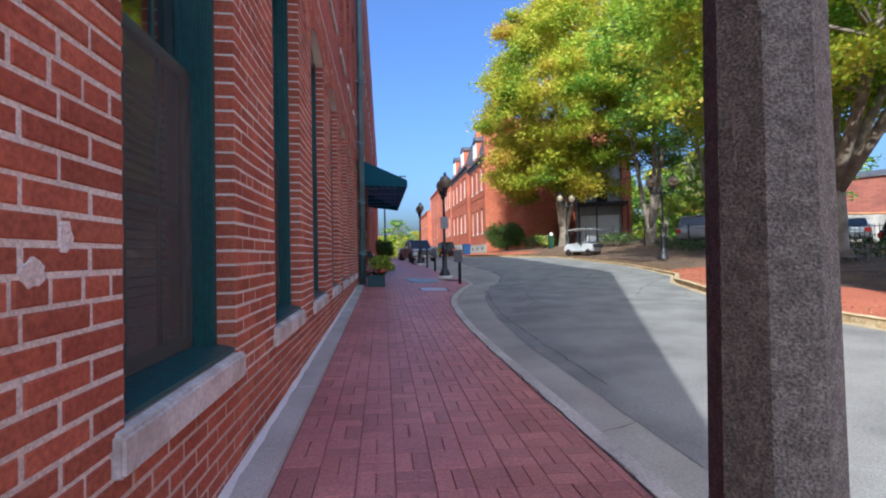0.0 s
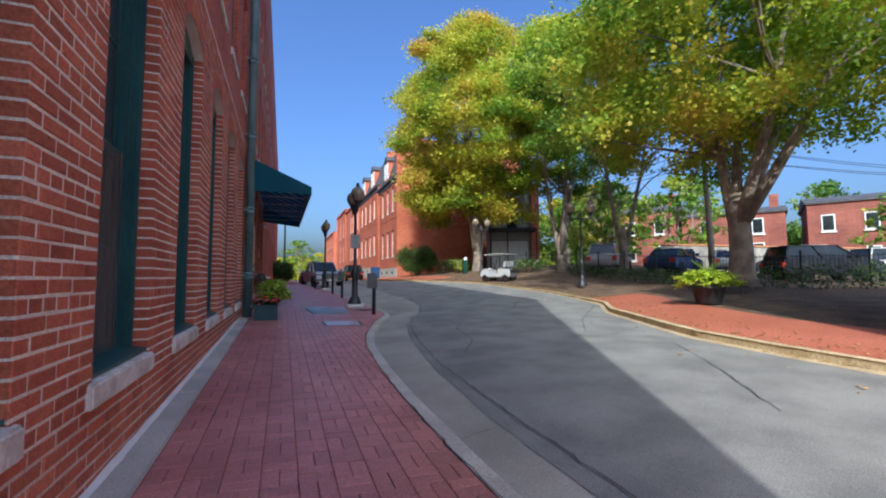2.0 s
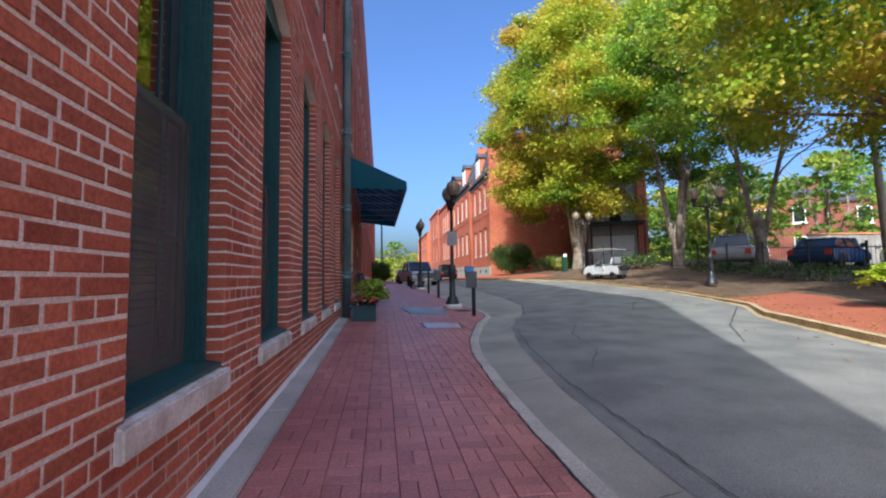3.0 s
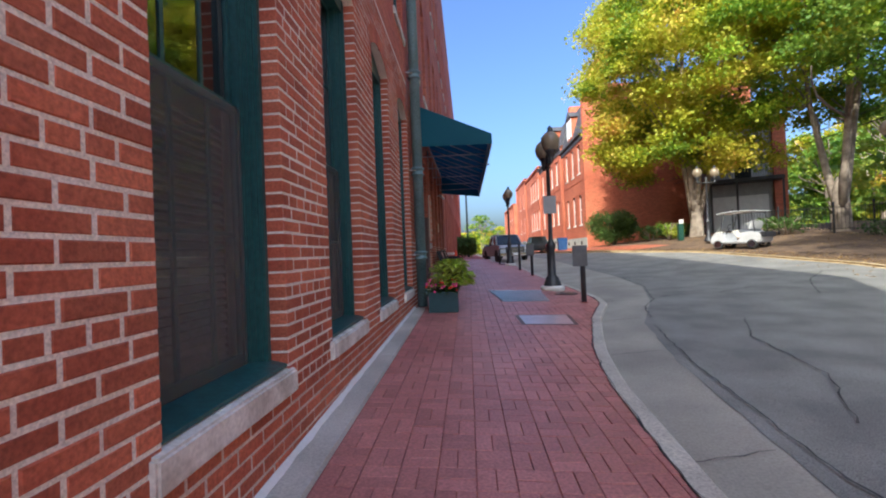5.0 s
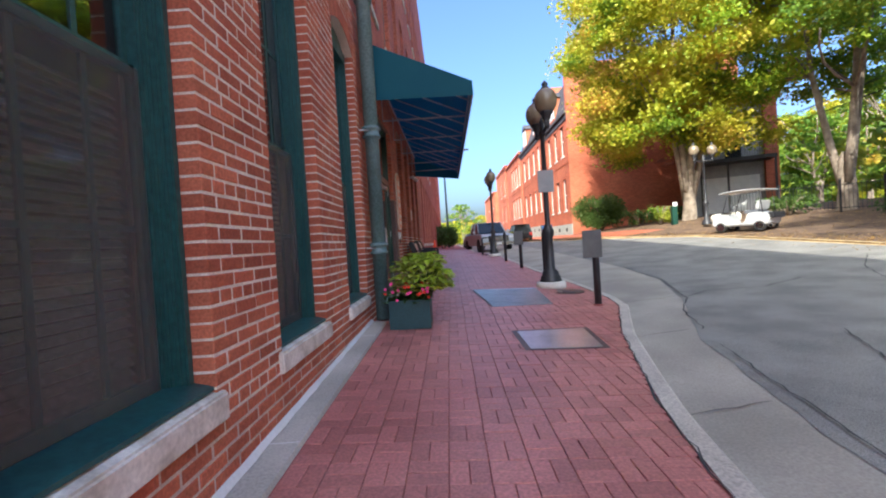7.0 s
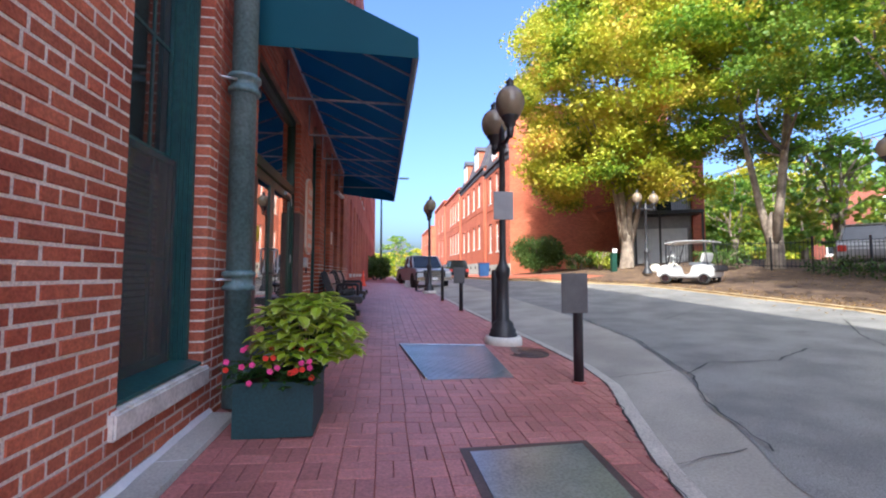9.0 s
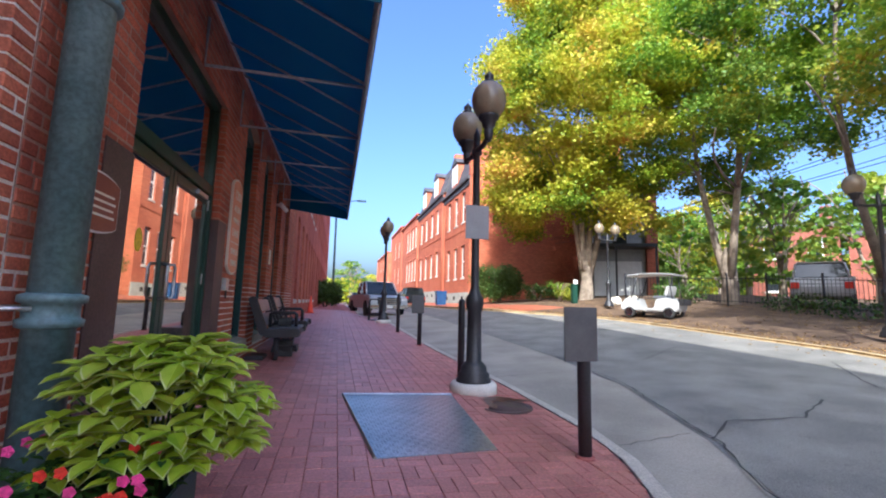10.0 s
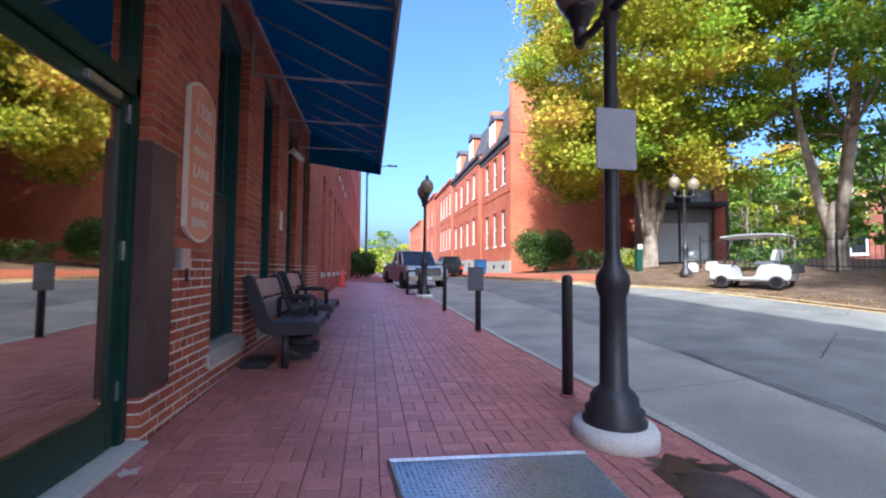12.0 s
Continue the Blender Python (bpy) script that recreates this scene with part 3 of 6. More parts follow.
def leaf_cloud(clumps, per, size, seed, droop=0.3, ragged=1.0):
    """Leaves, each a bent blade of two triangles, scattered thickest near the skin of each clump."""
    rng = np.random.default_rng(seed)
    verts, faces = [], []
    for (cx, cy, cz), (rx, ry, rz) in clumps:
        k = max(6, int(per * (rx * ry + ry * rz + rx * rz) / 3))
        d = rng.normal(size=(k, 3))
        d /= np.linalg.norm(d, axis=1)[:, None]
        r = rng.random(k) ** 0.45 * (1 + 0.28 * ragged * rng.normal(size=k))
        r = np.minimum(r, 1.3)
        c = np.array((cx, cy, cz)) + d * r[:, None] * np.array((rx, ry, rz))
        u = rng.normal(size=(k, 3))
        u[:, 2] = u[:, 2] * 0.5 - droop
        u /= np.linalg.norm(u, axis=1)[:, None]
        w = np.cross(u, rng.normal(size=(k, 3)))
        w /= np.linalg.norm(w, axis=1)[:, None]
        s = size * (0.6 + 0.8 * rng.random(k))[:, None]
        n = np.cross(u, w)
        quad = np.stack([c - u * s * 0.5, c + w * s * 0.42 + n * s * 0.1, c + u * s * 0.55, c - w * s * 0.42 + n * s * 0.1], 1).reshape(-1, 3)
        o = len(verts)
        verts += quad.tolist()
        faces += [(o + 4 * i, o + 4 * i + 1, o + 4 * i + 2, o + 4 * i + 3) for i in range(k)]
    return verts, faces


def tree(base, height, crown_r, crown_z, stems, r0, leaves, label, seed, size=0.26, per=120, n_clumps=60, lean=(0, 0), group="street trees", fork_h=2.2):
    """Trunk with stems that fork at about 2 m, limbs, and a crown of ragged clumps of leaves."""
    rnd = random.Random(seed)
    t = thing("tree", label, "tree", group)
    bm = bmesh.new()
    x, y, z = base
    fork = z + fork_h if stems > 1 else z + 3.5
    tube([(x, y, z - 0.1), (x, y, z + 0.25), (x + 0.05, y, z + 1.1), (x, y, fork - 0.4), (x, y, fork + 0.15), (x, y, fork + 0.6)], [r0 * 1.6, r0 * 1.15, r0, r0 * 0.95, r0 * 0.8, r0 * 0.3], 12, bm)
    ends = []
    for s in range(stems):
        an = 2 * math.pi * s / stems + rnd.uniform(-0.4, 0.4)
        reach = crown_r * rnd.uniform(0.2, 0.45) if stems > 1 else 0.3
        top = (x + lean[0] + reach * math.cos(an), y + lean[1] + reach * math.sin(an), z + height * rnd.uniform(0.7, 0.85))
        pts = limbs(bm, (x + 0.3 * r0 * math.cos(an), y + 0.3 * r0 * math.sin(an), fork - 0.95), top, r0 * (0.6 if stems > 1 else 0.9), 0.05, 0.5, seed * 31 + s)
        for q in range(5):
            i = rnd.choice((2, 3, 4, 5))
            an2 = an + rnd.uniform(-1.5, 1.5)
            l = crown_r * rnd.uniform(0.3, 0.6)
            limbs(bm, pts[i], pts[i] + Vector((l * math.cos(an2), l * math.sin(an2), rnd.uniform(0.8, 3))), r0 * 0.2, 0.03, 0.4, seed * 71 + s * 9 + q, 5)
    part("trunk", bm, M_BARK, t, "grey brown bark trunk and limbs")
    clumps = []
    zlo, zhi = crown_z
    for k in range(n_clumps):
        u = rnd.random() ** 0.8
        zz = zlo + (zhi - zlo) * u
        an = rnd.uniform(0, 2 * math.pi)
        lobe = 1 + 0.16 * math.sin(3 * an + seed) + 0.1 * math.sin(5 * an + 7 * u + seed)
        wide = crown_r * lobe * (math.sin(math.pi * (0.16 + 0.82 * u)) ** 0.7)
        rr = wide * rnd.random() ** (0.38 if k % 4 else 0.8)
        s = crown_r * rnd.uniform(0.075, 0.17)
        clumps.append(((x + lean[0] * u + rr * math.cos(an), y + lean[1] * u + rr * math.sin(an), z + zz), (s * 1.25, s * 1.25, s * 0.62)))
    v, f = leaf_cloud(clumps, per, size, seed)
    raw("crown", v, f, leaves, t, "ragged autumn foliage")
    return t


tree((14.8, 33.2, 1.3), 19.5, 7.3, (4.3, 20.5), 5, 0.36, MAPLE, "tall maple with yellow green autumn leaves", 3, n_clumps=520, size=0.17, per=420)
tree((18.5, 27.2, 1.25), 17, 6.0, (6.0, 18), 3, 0.34, MAPLEGREEN, "forked maple turning yellow beside the car park", 5, n_clumps=270, size=0.16, per=420)
tree((18.4, 21.3, 1.1), 15, 5.2, (6.5, 16.5), 2, 0.24, GREENTREE, "slim green street tree on the verge", 8, n_clumps=190, size=0.15, per=420)
tree((15.2, 12.5, 0.75), 14, 7.4, (4.7, 15), 5, 0.36, MAPLEGREEN, "spreading maple with several pale stems", 11, n_clumps=330, size=0.15, per=430, lean=(2.2, -0.8), fork_h=3.0)


# ---- the entrance side ----
def hung(y):
    return walk_z(-0.6, y)


def downpipe():
    t = thing("downpipe", "thick grey green iron downpipe with ringed joints on the wall", "pipe")
    x, y = -0.51, 13.53
    part("pipe", tube([(x, y, hung(y) + 0.02), (x, y, ROOF_Z - 0.4)], 0.096, 16), M_PIPE, t)
    for z in (1.08, 2.66, 4.5, 6.4):
        bm = turned([(0.097, -0.09), (0.12, -0.08), (0.123, -0.05), (0.104, -0.04), (0.104, 0.02), (0.126, 0.03), (0.126, 0.06), (0.097, 0.07)], 18, at=(x, y, z))
        part("ring", bm, M_PIPE, t)
        part("bracket", tube([(x - 0.02, y - 0.1, z), (FACE - 0.03, y - 0.16, z)], 0.012, 6), M_STEEL, t)
    part("outlet", tube([(x, y, 0.5), (x + 0.06, y - 0.02, 0.36), (x + 0.13, y - 0.05, 0.33)], [0.05, 0.05, 0.055], 10), M_PIPE, t)


downpipe()


def awning():
    t = thing("awning", "long teal canvas awning on a pale steel frame", "awning")
    y0, y1, n = 13.97, 23.4, 12
    def lift(y):
        return 0.2 * (y - y0) / (y1 - y0)
    wall_x, out_x, zt, zo, zv = FACE + 0.01, 0.94, 4.12, 3.43, 3.22
    verts, faces = [], []
    for k in range(n + 1):
        y = y0 + (y1 - y0) * k / n
        sag = 0.0 if k in (0, n) else -0.012
        for x, z in ((wall_x, zt), (wall_x + 0.5, zt - 0.22 + sag), (wall_x + 1.1, zt - 0.48 + sag), (out_x, zo), (out_x + 0.006, zv)):
            verts.append((x, y, z + lift(y)))
    for k in range(n):
        for i in range(4):
            a = k * 5 + i
            faces.append((a, a + 1, a + 6, a + 5))
    top = raw("canvas", verts, faces, M_CANVAS, t)
    thick = top.modifiers.new("thick", 'SOLIDIFY')
    thick.thickness = 0.005
    for y, nm in ((y0, "near_panel"), (y1, "end_panel")):
        pts = [(wall_x, 3.24 + lift(y)), (wall_x, zt + lift(y) - 0.004), (out_x - 0.004, zo + lift(y) - 0.004), (out_x - 0.004, zv + lift(y))]
        if y == y1:
            pts[0] = (wall_x, 3.42 + lift(y))
        part("side_panel", prism(pts, y - 0.003, y + 0.003, "y"), M_CANVAS, t)
    for k in range(1, n):
        y = y0 + (y1 - y0) * k / n
        z = lift(y) - 0.05
        part("rafter", tube([(wall_x + 0.02, y, zt + z), (out_x - 0.03, y, zo + z + 0.02)], 0.014, 6), M_AWNBAR, t)
        if k % 2 == 0:
            part("stay", tube([(wall_x + 0.02, y, 3.86 + lift(y)), (wall_x + 0.02, y, 3.36 + lift(y)), (out_x - 0.02, y, 3.36 + lift(y))], 0.016, 6), M_AWNBAR, t)
    for x, z in ((out_x - 0.02, zo - 0.03), (out_x - 0.012, zv + 0.01), (wall_x + 0.02, zt - 0.03)):
        part("rail", tube([(x, y0 + 0.01, z), (x, y1 - 0.01, z + lift(y1))], 0.015, 6), M_AWNBAR, t)


M_AWNBAR = mat("awning_bar", (0.35, 0.38, 0.4), (0.45, 0.48, 0.5), 0.5, 4, 40, 0.05)
awning()


def text_on_wall(words, y, z, size, material, parent, x, name="lettering"):
    cu = bpy.data.curves.new(name, 'FONT')
    cu.body, cu.size, cu.extrude, cu.align_x, cu.align_y = words, size, 0.003, 'CENTER', 'CENTER'
    tmp = bpy.data.objects.new("tmp", cu)
    me = bpy.data.meshes.new_from_object(tmp)
    bpy.data.objects.remove(tmp)
    me.name = name
    me.materials.append(material)
    ob = new(name, me)
    ob.parent = parent
    ob.matrix_basis = Matrix.Translation((x, y, z)) @ Matrix(((0, 0, 1, 0), (1, 0, 0, 0), (0, 1, 0, 0), (0, 0, 0, 1)))
    return ob


def rounded_board(ya, yb, za, zb, bulge):
    pts = []
    for k in range(13):
        u = k / 12
        pts.append((yb - (yb - ya) * u, zb + bulge * math.sin(math.pi * u) ** 0.7))
    for k in range(13):
        u = k / 12
        pts.append((ya + (yb - ya) * u, za - bulge * math.sin(math.pi * u) ** 0.7))
    return pts


def address_sign():
    t = thing("address_sign", "tall terracotta sign with cream rim and raised cream lettering", "sign")
    ya, yb, za, zb = 17.06, 17.60, 1.56, 2.62
    part("rim", prism(rounded_board(ya, yb, za, zb, 0.11), FACE + 0.002, FACE + 0.03), M_SIGNRIM, t, "cream painted rim")
    part("board", prism(rounded_board(ya + 0.035, yb - 0.035, za, zb, 0.085), FACE + 0.012, FACE + 0.036), M_SIGN, t)
    c, x = (ya + yb) / 2, FACE + 0.038
    for words, z, s in (("1200", 2.50, 0.17), ("ALLEN", 2.32, 0.115), ("MARKET", 2.165, 0.09), ("LANE", 2.0, 0.14), ("SENIOR", 1.75, 0.105), ("LIVING", 1.60, 0.105)):
        text_on_wall(words, c, z, s, M_SIGNRIM, t, x)
    part("rule", box((x - 0.003, ya + 0.06, 1.865), (x + 0.002, yb - 0.06, 1.875)), M_SIGNRIM, t)


address_sign()


def plaque():
    t = thing("plaque", "red brown plaque with cream rim and unreadable lines", "sign")
    y0, y1, z0, z1 = 13.76, 14.25, 1.5, 1.86
    pts = rounded_board(y0 + 0.0, y1, z0 + 0.05, z1 - 0.05, 0.05)
    part("rim", prism(pts, FACE + 0.013, FACE + 0.03), M_WHITE, t)
    part("board", prism(rounded_board(y0 + 0.012, y1 - 0.012, z0 + 0.05, z1 - 0.05, 0.038), FACE + 0.014, FACE + 0.034), M_PLAQUE, t)
    for k in range(4):
        part("line", box((FACE + 0.034, y0 + 0.05, z0 + 0.1 + 0.042 * k), (FACE + 0.036, y1 - 0.05 - 0.02 * (k % 2), z0 + 0.114 + 0.042 * k)), M_SIGNRIM, t)


M_PLAQUE = mat("plaque_brown", (0.22, 0.05, 0.03), (0.26, 0.07, 0.04), 0.5, 4, 60, 0.03, wear=0.1)
plaque()


def entrance():
    """Green double doors with glass, a transom over them, brown steel panels to the sides."""
    x = FACE - 0.13
    ya, yb = 14.42, 16.62
    zb = hung(15.5) + 0.03
    ztop, zhead = 2.32, 3.46
    f = thing("door_1", "green glazed double doors with transom under the awning", "door", kind="structure")
    bm = bmesh.new()
    for a, b, z0, z1 in ((ya, ya + 0.11, zb, zhead), (yb - 0.07, yb, zb, zhead), (ya, yb, ztop, ztop + 0.12), (ya, yb, zhead - 0.1, zhead)):
        box((x - 0.08, a, z0), (x + 0.05, b, z1), 0.008, bm)
    part("door_frame", bm, M_DOORGREEN, f)
    for a, b in ((ya + 0.11, yb - 0.07),):
        part("transom_pane", box((x - 0.01, a, ztop + 0.12), (x - 0.004, b, zhead - 0.1)), M_DOORGLASS, f)
    for a, b, hinge in ((ya + 0.115, 15.465, 0), (15.475, yb - 0.075, 1)):
        bm = bmesh.new()
        for lo, hi in (((a, zb + 0.02), (a + 0.085, ztop - 0.01)), ((b - 0.085, zb + 0.02), (b, ztop - 0.01)), ((a + 0.085, zb + 0.02), (b - 0.085, zb + 0.27)), ((a + 0.085, ztop - 0.11), (b - 0.085, ztop - 0.01))):
            box((x - 0.022, lo[0], lo[1]), (x + 0.022, hi[0], hi[1]), 0.004, bm)
        leaf = part("door_leaf", bm, M_DOORGREEN, f)
        part("pane", box((x - 0.004, a + 0.08, zb + 0.26), (x + 0.004, b - 0.08, ztop - 0.105)), M_DOORGLASS, leaf)
        hy = b - 0.06 if not hinge else a + 0.06
        s = -1 if not hinge else 1
        part("pull_handle", tube([(x + 0.02, hy, 1.13), (x + 0.075, hy, 1.13), (x + 0.08, hy + 0.02 * s, 1.16), (x + 0.08, hy + 0.02 * s, 1.4), (x + 0.075, hy, 1.43), (x + 0.02, hy, 1.43)], 0.014, 8), M_STEEL, leaf, "bright steel pull handle")
        part("push_bar", box((x - 0.06, a + 0.08, 1.18), (x - 0.035, b - 0.08, 1.22), 0.004), M_STEEL, leaf)
        if hinge:
            for z in (0.5, 1.35, 2.2):
                part("hinge", box((x + 0.016, b - 0.012, z - 0.06), (x + 0.034, b + 0.02, z + 0.06), 0.004), M_STEEL, leaf)
        else:
            part("sticker", turned([(0.075, 0), (0.075, 0.002)], 20), M_YELLOW, leaf, "yellow oval sticker").matrix_basis = Matrix.Translation((x + 0.005, 14.95, 1.58)) @ Matrix(((0, 0, 1, 0), (0.8, 0, 0, 0), (0, 1.25, 0, 0), (0, 0, 0, 1)))
    part("closer", box((x + 0.02, 16.1, ztop - 0.085), (x + 0.06, 16.4, ztop - 0.035), 0.006), M_STEEL, f)
    part("threshold", box((x - 0.1, ya, zb - 0.05), (FACE + 0.05, yb, zb + 0.012), 0.005), M_CONC, f)
    for nm, a, b, z1, lab in (("steel_panel", 14.06, 14.416, 2.1, "dark brown steel panel"), ("corner_guard", 16.606, 16.95, 2.05, "dark brown steel corner guard")):
        g = thing(nm, lab + " fixed over the brickwork by the door", "panel", kind="structure")
        if nm == "steel_panel":
            part("sheet_metal", box((FACE + 0.001, a, zb), (FACE + 0.01, b + 0.012, z1), 0.003), M_RUST, g)
            part("side_plate", box((FACE - 0.06, b + 0.006, zb), (FACE + 0.0, b + 0.012, z1)), M_RUST, g)
        else:
            part("front_plate", box((FACE + 0.001, a, zb + 0.28), (FACE + 0.009, b, z1)), M_RUST, g)
            part("side_plate", box((FACE - 0.15, a - 0.006, zb + 0.28), (FACE + 0.0095, a - 0.0005, z1)), M_RUST, g)
    k = thing("intercom_box", "small steel intercom box on the brick wall", "intercom")
    part("body", box((FACE + 0.001, 16.98, 1.24), (FACE + 0.06, 17.12, 1.39), 0.008), M_STEEL, k)
    part("stub", tube([(FACE + 0.02, 17.16, 1.24), (FACE + 0.02, 17.16, 1.14)], 0.012, 6), M_BLACK, k)
    n = thing("notice", "small pale orange notice on the brick pier", "notice")
    part("board", box((FACE + 0.001, 20.5, 1.85), (FACE + 0.012, 20.68, 2.15), 0.002), M_SIGNRIM, n)
    c = thing("security_camera", "white security camera on the wall under the awning", "camera")
    part("mount", tube([(FACE, 21.0, 3.2), (FACE + 0.12, 21.0, 3.2)], 0.03, 8), M_WHITE, c)
    part("body", tube([(FACE + 0.1, 20.9, 3.2), (FACE + 0.2, 21.15, 3.12)], 0.05, 10), M_WHITE, c)


entrance()


def bench(y, flip=False):
    """Two broad back boards and two seat boards between thick black rubber-edged ends, on single posts."""
    t = thing("bench", "slate grey boarded bench with thick black ends against the wall", "bench", "benches by the wall")
    x0, L = -0.44, 1.25
    z = walk_z(-0.1, y + 0.6)
    for k in range(2):
        bm = box((-0.125, y + 0.03, -0.022), (0.125, y + L - 0.03, 0.022), 0.014)
        bmesh.ops.transform(bm, matrix=Matrix.Translation((x0 + 0.235 + 0.262 * k, 0, z + 0.452 + 0.01 * k)) @ Matrix.Rotation(radians(-2), 4, 'Y'), verts=bm.verts[:])
        part("seat_board", bm, M_SEAT, t)
        bm = box((-0.02, y + 0.03, -0.108), (0.02, y + L - 0.03, 0.108), 0.014)
        bmesh.ops.transform(bm, matrix=Matrix.Translation((x0 + 0.055 - 0.075 * k, 0, z + 0.61 + 0.222 * k)) @ Matrix.Rotation(radians(-19), 4, 'Y'), verts=bm.verts[:])
        part("back_board", bm, M_SEAT, t)
    part("front_rail", box((x0 + 0.56, y + 0.02, z + 0.345), (x0 + 0.635, y + L - 0.02, z + 0.436), 0.025), M_BLACK, t)
    for yy in (y, y + L):
        pts = [(x0 + 0.66, z + 0.36), (x0 + 0.665, z + 0.455), (x0 + 0.63, z + 0.492), (x0 + 0.17, z + 0.475), (x0 - 0.01, z + 0.955), (x0 - 0.05, z + 0.985), (x0 - 0.125, z + 0.965), (x0 - 0.135, z + 0.93), (x0 + 0.04, z + 0.43), (x0 + 0.09, z + 0.375), (x0 + 0.2, z + 0.345)]
        bm = prism(pts, yy - 0.035, yy + 0.035, "y")
        bmesh.ops.bevel(bm, geom=bm.edges[:], offset=0.014, segments=2, affect='EDGES', clamp_overlap=True)
        part("end_frame", bm, M_BLACK, t, "thick black end frame")
    for yy in (y + 0.08, y + L - 0.08):
        part("leg", tube([(x0 + 0.3, yy, z - 0.005), (x0 + 0.3, yy, z + 0.35)], 0.04, 12), M_BLACK, t)
        part("bracket", box((x0 + 0.14, yy - 0.03, z + 0.335), (x0 + 0.55, yy + 0.03, z + 0.425), 0.012), M_BLACK, t)
    ya = y + (0.62 if not flip else 0.2)
    part("arm", tube([(x0 + 0.12, ya, z + 0.47), (x0 + 0.12, ya, z + 0.69), (x0 + 0.16, ya, z + 0.715), (x0 + 0.5, ya, z + 0.715), (x0 + 0.54, ya, z + 0.69), (x0 + 0.54, ya, z + 0.47)], 0.03, 8), M_BLACK, t)
    return t


bench(18.38)
bench(20.05, True)


def bag(x, y, z, sx, sy, sz, label, name="bag"):
    t = thing(name, label, "bag")
    bm = box((x - sx / 2, y - sy / 2, z), (x + sx / 2, y + sy / 2, z + sz), min(sx, sy, sz) * 0.3)
    bmesh.ops.subdivide_edges(bm, edges=bm.edges[:], cuts=1)
    for v in bm.verts:
        v.co += Vector((1, 1, 0.6)) * 0.03 * noise.noise(v.co * 7)
    part("body", bm, M_BLACK, t)
    part("strap", tube([(x - sx * 0.3, y, z + sz * 0.95), (x - sx * 0.2, y, z + sz * 1.3), (x + sx * 0.2, y, z + sz * 1.3), (x + sx * 0.3, y, z + sz * 0.95)], 0.012, 6), M_BLACK, t)


bag(-0.05, 18.95, walk_z(-0.05, 18.95), 0.4, 0.35, 0.26, "black bag on the bricks under the bench")
bag(-0.1, 19.3, walk_z(-0.1, 19.0) + 0.465, 0.3, 0.32, 0.16, "black bag lying on the bench seat")
d = thing("splash_block", "dark splash block on the bricks beside the wall", "drain")
part("body", box((-0.6, 18.4, walk_z(-0.5, 18.6) - 0.01), (-0.3, 18.8, walk_z(-0.5, 18.6) + 0.06), 0.02), M_BLACK, d)


def cone():
    x, y = -0.4, 32.0
    z = walk_z(x, y)
    t = thing("traffic_cone", "orange traffic cone on the pavement by the wall", "cone")
    part("base", box((x - 0.19, y - 0.19, z), (x + 0.19, y + 0.19, z + 0.035), 0.01), M_CONE, t)
    part("cone", turned([(0.15, 0.03), (0.13, 0.06), (0.03, 0.76), (0.025, 0.78)], 18, at=(x, y, z)), M_CONE, t)


cone()


# ---- planter ----
def leaf_blades(centres, size, seed, spread=1.0):
    """Rosettes of pointed, folded leaves, eight corners each."""
    rng = random.Random(seed)
    verts, faces = [], []
    shape = [(0, 0), (0.25, 0.22), (0.55, 0.3), (0.8, 0.18), (1.0, 0)]
    for c, up in centres:
        k = rng.choice((4, 5, 6))
        off = rng.uniform(0, 6.28)
        for q in range(k):
            an = off + 2 * math.pi * q / k + rng.uniform(-0.25, 0.25)
            out = Vector((math.cos(an), math.sin(an), 0))
            tilt = rng.uniform(-0.35, 0.45)
            d = (out * math.cos(tilt) + Vector(up) * math.sin(tilt)).normalized()
            side = d.cross(Vector((0, 0, 1))).normalized()
            nrm = side.cross(d)
            s = size * rng.uniform(0.6, 1.25)
            o = len(verts)
            for u, w in shape:
                bow = -0.22 * u * u
                mid = Vector(c) + d * s * (u + 0.06) + nrm * s * bow
                verts.append(tuple(mid))
                if 0 < u < 1:
                    verts.append(tuple(mid + side * s * w + nrm * s * 0.09))
                    verts.append(tuple(mid - side * s * w + nrm * s * 0.09))
            faces += [(o, o + 2, o + 1), (o, o + 1, o + 3), (o + 1, o + 2, o + 5, o + 4), (o + 3, o + 1, o + 4, o + 6), (o + 4, o + 5, o + 8, o + 7), (o + 6, o + 4, o + 7, o + 9), (o + 7, o + 8, o + 10), (o + 9, o + 7, o + 10)]
    return verts, faces


